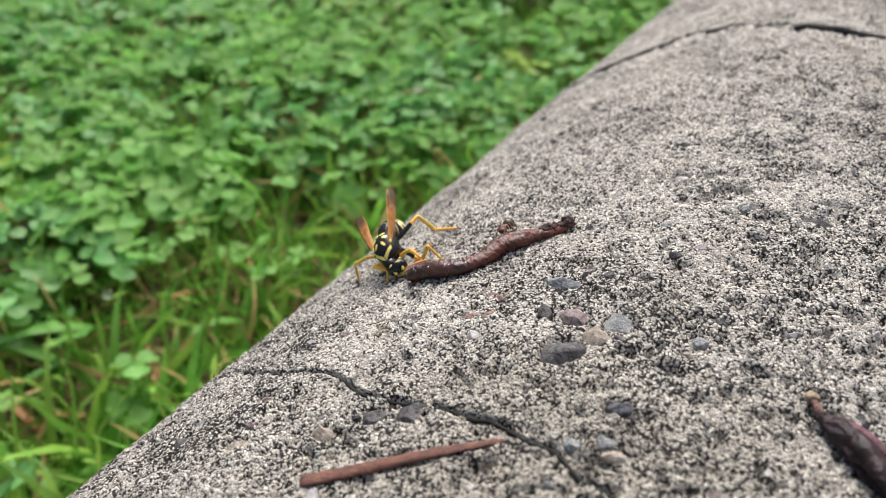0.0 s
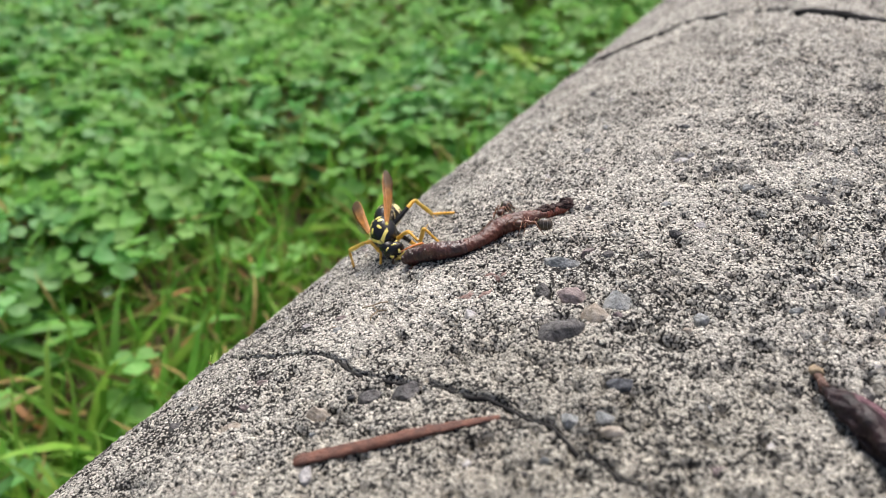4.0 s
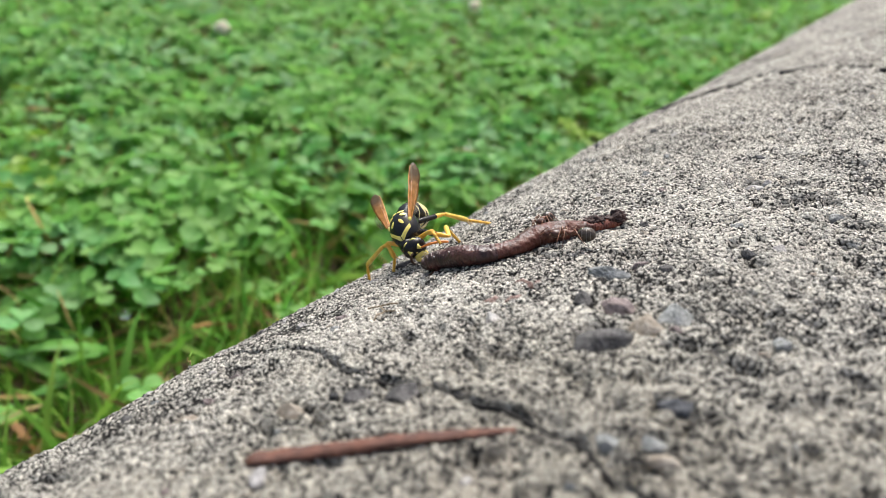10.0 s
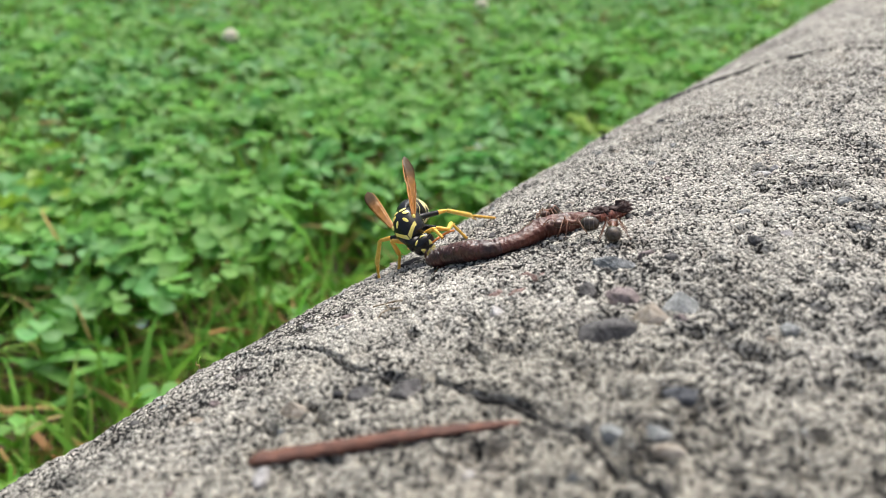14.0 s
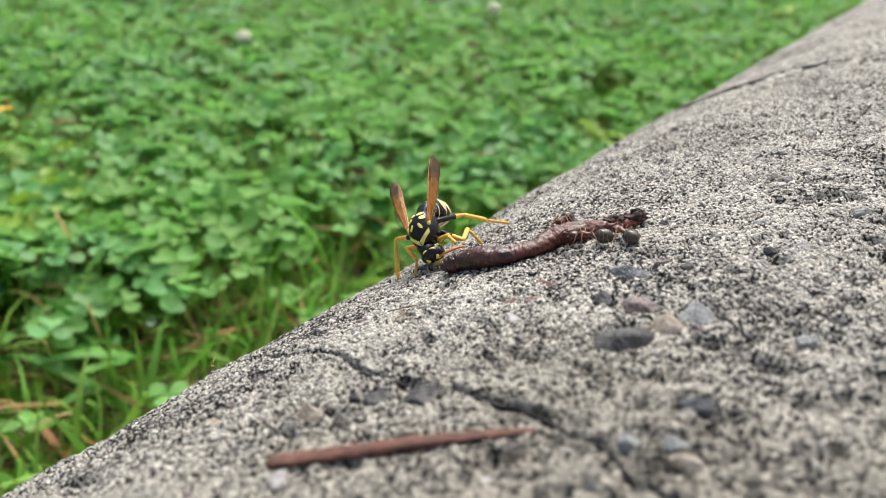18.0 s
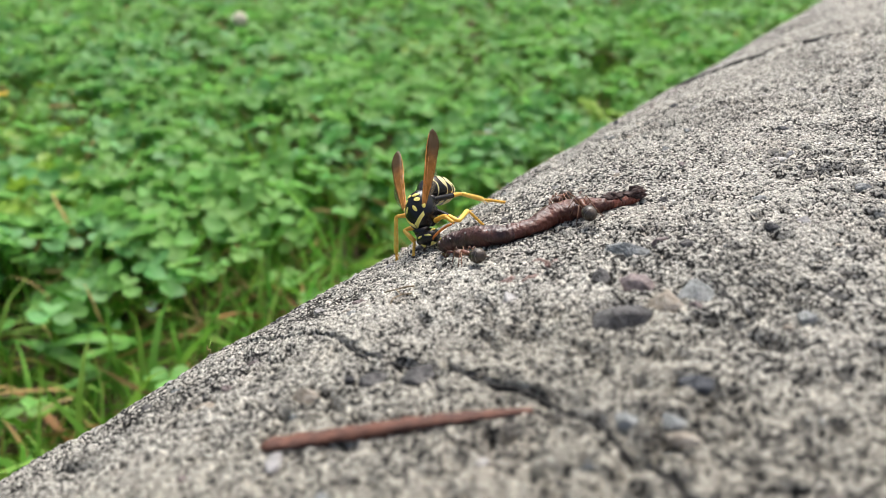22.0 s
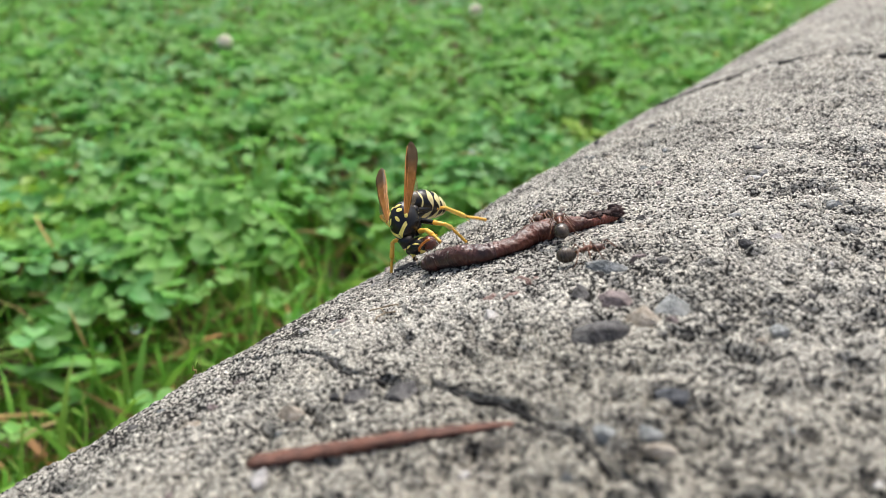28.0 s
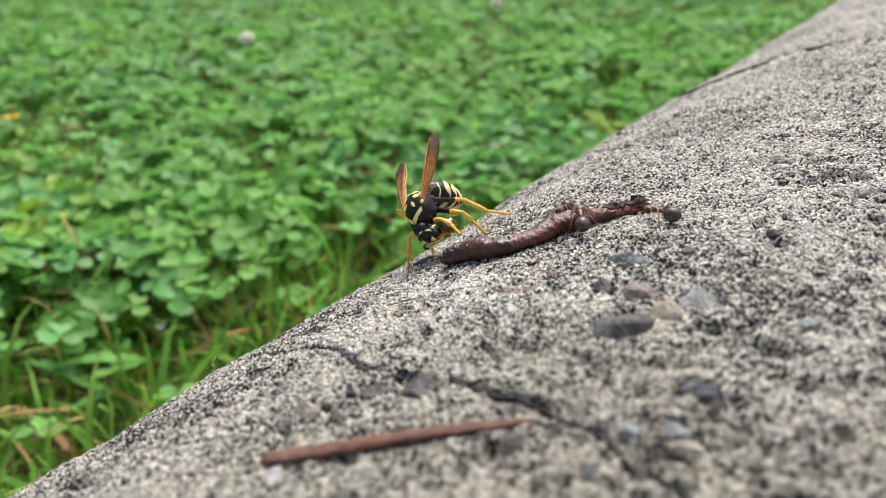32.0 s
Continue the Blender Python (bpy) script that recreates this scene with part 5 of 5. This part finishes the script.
# ---- lawn ----
def leaf_template():
    """One clover leaf of three heart-shaped leaflets, unit span, with its stalk below."""
    vs, fs = [], []
    for k in range(3):
        ang = 2 * math.pi * k / 3
        c, s = math.cos(ang), math.sin(ang)
        side = [(0.02, 0.03), (0.14, 0.17), (0.29, 0.275), (0.43, 0.255), (0.50, 0.12)]
        mid = [(0.0, 0.0, 0.0), (0.16, 0.0, -0.02), (0.31, 0.0, -0.03), (0.46, 0.0, -0.02)]
        loc = list(mid) + [(x, y, 0.05 + 0.12 * y) for x, y in side] + [(x, -y, 0.05 + 0.12 * y) for x, y in side]
        o = len(vs)
        vs += [(x * c - y * s, x * s + y * c, z) for x, y, z in loc]
        for p, sg in ((4, 1), (9, -1)):
            quads = [(0, p, p + 1, 1), (1, p + 1, p + 2, 2), (2, p + 2, p + 3, 3), (3, p + 3, p + 4)]
            fs += [tuple(o + i for i in (q if sg < 0 else reversed(q))) for q in quads]
    return np.array(vs), fs


def scatter(name, template, faces, places, mat, label, category, smooth=True):
    """One mesh of many copies: places rows of (matrix 3x3, offset in mm)."""
    n = len(places)
    R = np.array([p[0] for p in places])
    T = np.array([p[1] for p in places])
    P = (np.einsum("nij,vj->nvi", R, template) + T[:, None, :]).reshape(-1, 3) * MM
    sizes = np.array([len(f) for f in faces])
    flat = np.concatenate([np.array(f) for f in faces])
    loops = (flat[None, :] + (np.arange(n) * len(template))[:, None]).ravel()
    starts = np.concatenate([[0], np.cumsum(np.tile(sizes, n))[:-1]])
    me = bpy.data.meshes.new(name)
    me.vertices.add(len(P))
    me.vertices.foreach_set("co", P.ravel())
    me.loops.add(len(loops))
    me.loops.foreach_set("vertex_index", loops.astype(np.int32))
    me.polygons.add(len(starts))
    me.polygons.foreach_set("loop_start", starts.astype(np.int32))
    me.polygons.foreach_set("use_smooth", np.full(len(starts), smooth))
    me.materials.append(mat)
    me.update(calc_edges=True)
    me.validate()
    return tagged(new(name, me), label, category, kind="stuff")


def turn3(rx, ry, rz):
    return np.array(Euler((rx, ry, rz)).to_matrix())


def off_kerb(x, y, margin=0.0):
    return abs(x * ACROSS.x + y * ACROSS.y - MID) > RADIUS + 14 + margin


def thin(x, y):
    """Where the clover thins out (0 thin, 1 thick): bare brown spots and a grassy verge."""
    k = 1.0
    for cx, cy, r in ((-148, 470, 75), (-112, 330, 60), (-135, 400, 45), (-60, 300, 45), (-70, 262, 60), (-130, 250, 70), (-260, 700, 60), (-150, 255, 110), (-205, 215, 120), (-110, 215, 90), (-205, 560, 40), (-330, 520, 45), (60, 760, 60), (-84, 383, 42), (-169, 511, 40), (-148, 597, 28)):
        k = min(k, math.hypot(x - cx, y - cy) / r)
    edge = abs(x * ACROSS.x + y * ACROSS.y - MID) - RADIUS - 14
    verge = max(0.0, min(1.0, (470 - y) / 130))
    k = min(k, (edge - 42 - 88 * verge) / (65 + 70 * verge))
    return max(0.0, min(1.0, k)) * (0.75 + 0.5 * noise.noise(Vector((x / 90, y / 90, 0))))


def build_lawn():
    rnd = random.Random(11)
    tmpl, faces = leaf_template()
    clover, bluish, lime, grass, straw = [], [], [], [], []

    def spot(dense_to):
        while True:
            if rnd.random() < 0.3:  # the lawn goes on thinner all round, on both sides of the kerb
                x, y = rnd.uniform(-2600, 2600), rnd.uniform(-1500, 3000)
            else:
                y = 150 + (dense_to - 150) * rnd.random() ** 1.25
                x = rnd.uniform(-220 - 0.75 * y, 120 + 0.75 * y)
            if off_kerb(x, y, 0 if rnd.random() < 0.7 else 26):
                return x, y

    for _ in range(30000):
        x, y = spot(2300)
        if rnd.random() > 1.15 * thin(x, y) * (0.88 + 0.7 * noise.noise(Vector((x / 34, y / 34, 5)))) + (0.07 if y > 330 else 0.012) - 0.25 * max(0.0, min(1.0, (y - 900) / 600)):
            continue
        size = rnd.uniform(17, 30) * (0.85 + 0.4 * noise.noise(Vector((x / 120, y / 120, 3))))
        z = 47 - 27 * rnd.random() ** 1.6 + 8 * noise.noise(Vector((x / 60, y / 60, 9)))
        m = turn3(rnd.gauss(0.14, 0.34), rnd.gauss(0, 0.34), rnd.uniform(0, 6.3)) * size
        yellowish = noise.noise(Vector((x / 70, y / 70, 21))) > 0.6 or min(math.hypot(x - px, y - py) for px, py in ((-345, 490), (-299, 451), (-273, 388), (-420, 600), (65, 605))) < 27 and rnd.random() < 0.8
        cool = noise.noise(Vector((x / 160, y / 160, 33))) + rnd.gauss(0, 0.25) > 0.24
        (lime if yellowish and rnd.random() < 0.65 else bluish if cool else clover).append((m, (x, y, z)))
    blade = np.array([(-0.5, 0, 0), (0.5, 0, 0), (-0.5, 0.05, 0.35), (0.5, 0.05, 0.35), (-0.4, 0.22, 0.68), (0.4, 0.22, 0.68), (-0.2, 0.45, 0.9), (0.2, 0.45, 0.9), (0, 0.7, 1.0)])
    blade_faces = [(0, 1, 3, 2), (2, 3, 5, 4), (4, 5, 7, 6), (6, 7, 8)]

    def blades(count, to, keep, out, lo, hi, wide, lean, rise=0.0):
        for _ in range(count):
            x, y = spot(to)
            if rnd.random() > keep(x, y):
                continue
            length, w = rnd.uniform(lo, hi), rnd.uniform(*wide)
            m = turn3(rnd.gauss(0, lean), rnd.gauss(0, lean), rnd.uniform(0, 6.3)) @ np.diag((w, length * 0.9, length))
            out.append((m, (x, y, rnd.uniform(0, rise))))

    blades(24000, 2300, lambda x, y: 0.28 + (0.6 if y > 380 else 0.2) * (1 - thin(x, y)) + 0.5 * max(0.0, min(1.0, (y - 700) / 600)) + 0.3 * (x > -40 and y > 600), grass, 24, 58, (1.4, 3.2), 0.6)
    blades(9000, 560, lambda x, y: (1 - thin(x, y)) * max(0.0, min(1.0, 0.5 + 2.2 * noise.noise(Vector((x / 22, y / 22, 14))))), grass, 28, 64, (1.6, 6.4), 0.9)
    blades(4200, 720, lambda x, y: (0.9 if y > 300 else 0.35) * (1 - thin(x, y)), straw, 14, 40, (0.8, 2.2), 1.25, 24)
    blades(13000, 1900, lambda x, y: 0.42 - 0.2 * (1 - thin(x, y)), straw, 12, 36, (1.0, 2.6), 1.3, 40)
    scatter("clover", tmpl, faces, clover, M_CLOVER, "dense green clover leaves of the lawn", "clover")
    scatter("blue_green_clover", tmpl, faces, bluish, M_CLOVER_COOL, "dull blue-green clover leaves of the lawn", "clover")
    scatter("yellowing_clover", tmpl, faces, lime, M_LIME, "yellow-green clover leaves among the green ones", "clover")
    scatter("grass", blade, blade_faces, grass, M_GRASS, "green grass blades between the clover", "grass")
    scatter("dead_grass", blade, blade_faces, straw, M_STRAW, "dry brown grass and thatch under the clover", "grass")
    # leaf stalks
    stalk = np.array([(-0.03, 0, 0), (0.03, 0, 0), (0, 0.04, 0), (-0.03, 0, -1), (0.03, 0, -1), (0, 0.04, -1)])
    stalk_faces = [(0, 1, 4, 3), (1, 2, 5, 4), (2, 0, 3, 5)]
    near = [(np.diag((20.0, 20.0, p[1][2])) @ turn3(0, 0, i), p[1]) for i, p in enumerate(clover + bluish) if p[1][1] < 900]
    scatter("clover_stalks", stalk, stalk_faces, near, M_GRASS, "thin green clover stalks", "clover")


def clover_flower(x, y, z, size):
    root = empty("clover_flower", Matrix.Translation(Vector((x, y, 0)) * MM), "white clover flower head standing above the leaves", "flower", "clover flowers in the lawn")
    part("stem", mesh("stem", *tube([(0, 0, 0), (2, 1, z * .5), (0, 0, z)], [.9, .8, .8], 7), M_GRASS), root)
    rnd = random.Random(int(x))
    pieces = []
    for k in range(60):
        th, ph = math.acos(1 - 1.6 * (k + .5) / 60), k * 2.4
        d = Vector((math.sin(th) * math.cos(ph), math.sin(th) * math.sin(ph), math.cos(th)))
        c = Vector((0, 0, z)) + d * size * 0.25
        pieces.append(tube([c, c + d * size * .2, c + d * size * .28 + Vector((0, 0, size * .05))], [size * .05, size * .075, size * .02], 5))
    core = [(x, y, q + z) for x, y, q in ball(size * .47, size * .47, size * .45, 18, 12, 0.12, 4)[0]], ball(size * .47, size * .47, size * .45, 18, 12, 0.12, 4)[1]
    part("flower_head", mesh("flower_head", *joined(core, *pieces), M_PETAL), root, "white florets")


def yellow_flower(x, y, z):
    root = empty("yellow_flower", Matrix.Translation(Vector((x, y, 0)) * MM), "small bright yellow flower among the clover", "flower")
    part("stem", mesh("stem", *tube([(0, 0, 0), (1, 1, z)], [.6, .6], 6), M_GRASS), root)
    for k in range(5):
        a = k * 1.257
        v, f = ball(2.8, 2.0, 0.4, 10, 6)
        part("petal", mesh("petal", v, f, M_YPETAL), root, "yellow petal", pose(4.0 * math.cos(a) * MM, 4.0 * math.sin(a) * MM, z * MM, 0, -15, math.degrees(a)))


def dew_drop(x, y, z, r):
    ob = new("dew_drop", mesh("dew_drop", *ball(r, r, r * 0.85, 16, 12), M_WATER))
    ob.location = Vector((x, y, z)) * MM
    tagged(ob, "clear dew drop resting on a clover leaf", "dew drop", "dew drops on the lawn")


def weed_leaf(x, y, z, length, heading, width=9, dry=0):
    """A broad green leaf or a dry brown blade near the kerb."""
    name = "dead_leaf" if dry else "weed_leaf"
    vs, fs = [], []
    for i in range(9):
        k = i / 8
        w = width * math.sin(min(1, k * 1.1 + 0.12) * math.pi) ** 0.7 * 0.5 + 0.15
        for q in (-1, 0, 1):
            vs.append((q * w, length * k, 10 * math.sin(k * 2.4) - (1.2 if q == 0 else 0)))
    for i in range(8):
        for q in range(2):
            fs.append((i * 3 + q, i * 3 + q + 1, (i + 1) * 3 + q + 1, (i + 1) * 3 + q))
    ob = new(name, mesh(name, vs, fs, M_BROWN_BLADE if dry else M_WEED))
    sol = ob.modifiers.new("thick", "SOLIDIFY")
    sol.thickness = 0.3 * MM
    ob.matrix_world = pose(x * MM, y * MM, z * MM, 0, 0, heading)
    if dry:
        tagged(ob, "narrow dry orange-brown grass leaf beside the kerb", "leaf", "dead leaves by the kerb")
    else:
        tagged(ob, "broad bright green weed leaf beside the kerb", "leaf", "weed leaves by the kerb")


build_lawn()
WEEDS = ((-129, 219, 12, 44, 35, 9, 0), (-165, 285, 26, 42, 126, 9, 0), (-144, 187, 12, 38, 40, 8, 0), (-160, 188, 12, 36, 30, 8, 0), (-97, 295, 22, 34, 140, 5, 0), (-201, 328, 24, 44, 175, 6, 0),
         (-171, 262, 24, 50, 80, 7, 0), (-119, 243, 16, 42, 30, 3.2, 1), (-131, 268, 12, 40, -38, 2.6, 1), (-100, 330, 14, 38, 52, 2.4, 1), (-170, 232, 12, 46, 62, 2.8, 1), (-148, 300, 20, 36, -70, 2.4, 1))
clover_flower(-310, 848, 51, 16)
clover_flower(-45, 1088, 53, 16)
yellow_flower(-391, 543, 55)
dew_drop(-18, 517, 55, 3.0)
dew_drop(-147, 272, 55, 2.2)
for _x, _y, _z, _l, _h, _w, _dry in WEEDS:
    weed_leaf(_x, _y, _z, _l, _h, _w, _dry)


# ---- what moves ----
def motions():
    times = sorted({r[0] for r in WASP_PATH} | {0.0, 1.5, 2.5, 3.5, 5.0, 6.5, 10.0, 12.0, 15.5, 18.0, 20.0, 21.0, 22.6, 23.4, 24.5, 26.5, 27.5, 29.0, 30.5, 31.2, 32.0})
    walk(wasp, [(t, wasp_pose(t)) for t in times])
    for (kind, s), bones in wasp_legs.items():
        rows = [(t, leg_poses(kind, s, t)) for t in times]
        for i, bone in enumerate(bones):
            walk(bone, [(t, p[i]) for t, p in rows])
    heads = []
    for t, nod, turn in HEAD_PATH:
        m = pose(0, 0, 0, nod, 0, turn)
        m.translation = (Vector((0, 2.5, 0.05)) + m.to_3x3() @ Vector((0, 1.3, -0.2))) * MM
        m.translation += Vector((-0.59, 0.06, -0.6)) * (MM * between(((0, 0), (22.2, 0), (25.5, 0.3), (28, 0.55), (32, 0.55)), t)[0])  # craned to the side, over the piece it holds
        heads.append((t, m @ pose(0, 0, 0, 4, 0, -24)))
    walk(wasp_head, heads)
    # the right-hand whip of the pair is lifted while the head is bowed
    root = Vector((-0.42, 0.95, 0.5)) * MM
    for whip in [c for c in wasp_head.children if c.name.startswith("antenna") and c.data.vertices[-1].co.x < 0]:
        walk(whip, [(t, Matrix.Translation(root) @ pose(0, 0, 0, lift, dip, swing) @ Matrix.Translation(-root)) for t, lift, dip, swing in
                    ((0.0, -10, -40, -4), (4.4, -10, -40, -4), (5.6, -10, -72, -4), (8.5, -10, -72, -4), (10.0, -10, -45, -4), (17.0, -10, -36, -4), (18.6, 4, -12, 2), (20.0, 14, 2, 5), (22.2, 33, -10, 15), (23.2, 20, 4, -10), (25.5, 20, 4, -13), (28.0, 22, 18, 11), (29.5, 11, -23, 12), (31.0, 0, -64, 14), (32.0, 0, -64, 14))])
    walk(wasp_belly, [(t, pose(0, -2.6 * MM, -0.25 * MM, lift, 0, swing)) for t, lift, swing in BELLY_PATH])
    for s, az, el in ((-1, 4.9, -7.9), (1, 18.6, -15.2)):
        rest = pose(s * 1.6 * MM, -0.2 * MM, 1.2 * MM, -el, 0, s * az) @ pose(0, 0, 0, 0, -55 if s < 0 else -20, 0)
        walk(wasp_wings[s], [(0.0, rest), (32.0, rest)])
    lying = kerb_pose(88.2, -52.6, 4, -0.3)
    walk(morsel, [(0.0, lying), (21.8, lying), (22.6, kerb_pose(88.6, -54.8, 20, 2.2)), (23.2, kerb_pose(91.6, -54.9, 40, 4.0)), (25.5, kerb_pose(91.6, -54.9, 50, 4.2)), (27.5, kerb_pose(93.2, -56.4, 30, 3.2)),
                  (29.5, kerb_pose(93.6, -56.3, 45, 3.7)), (32.0, kerb_pose(94.4, -56.2, 55, 4.4))])
    walk(ants["feeder"], ant_rows(FEEDER, lambda t: 0.0 if t < 2.6 else 1.3, lambda t: 0.0 if t < 2.6 else 6.0 if t < 19.2 else 12.0))
    walk(ants["rover"], ant_rows(ROVER, lambda t: 0.6 if 22.2 < t < 23.3 else 0.0))
    walk(ants["passer"], ant_rows(PASSER, lambda t: 0.0))
    # steps: legs swing while the ant walks
    for key, spans in (("feeder", ((0.0, 3.0),)), ("rover", ((9.5, 14.6), (17.0, 25.4), (27.5, 32.0))), ("passer", ((18.3, 20.3),))):
        legs = [c for c in ants[key].children if c.name.startswith("leg")]
        for n, leg in enumerate(legs):
            home = leg.matrix_basis.copy()
            rows = [(0.0, home)]
            for lo, hi in spans:
                k, t = 0, lo
                while t < hi:
                    if t > rows[-1][0]:
                        rows.append((t, home @ pose(0, 0, 0, 0, 5 * (-1) ** (k + n), 17 * (-1) ** (k + n))))
                    k, t = k + 1, t + 0.2
            rows.append((32.0, home) if rows[-1][0] < 32.0 else rows.pop())
            walk(leg, rows)


motions()
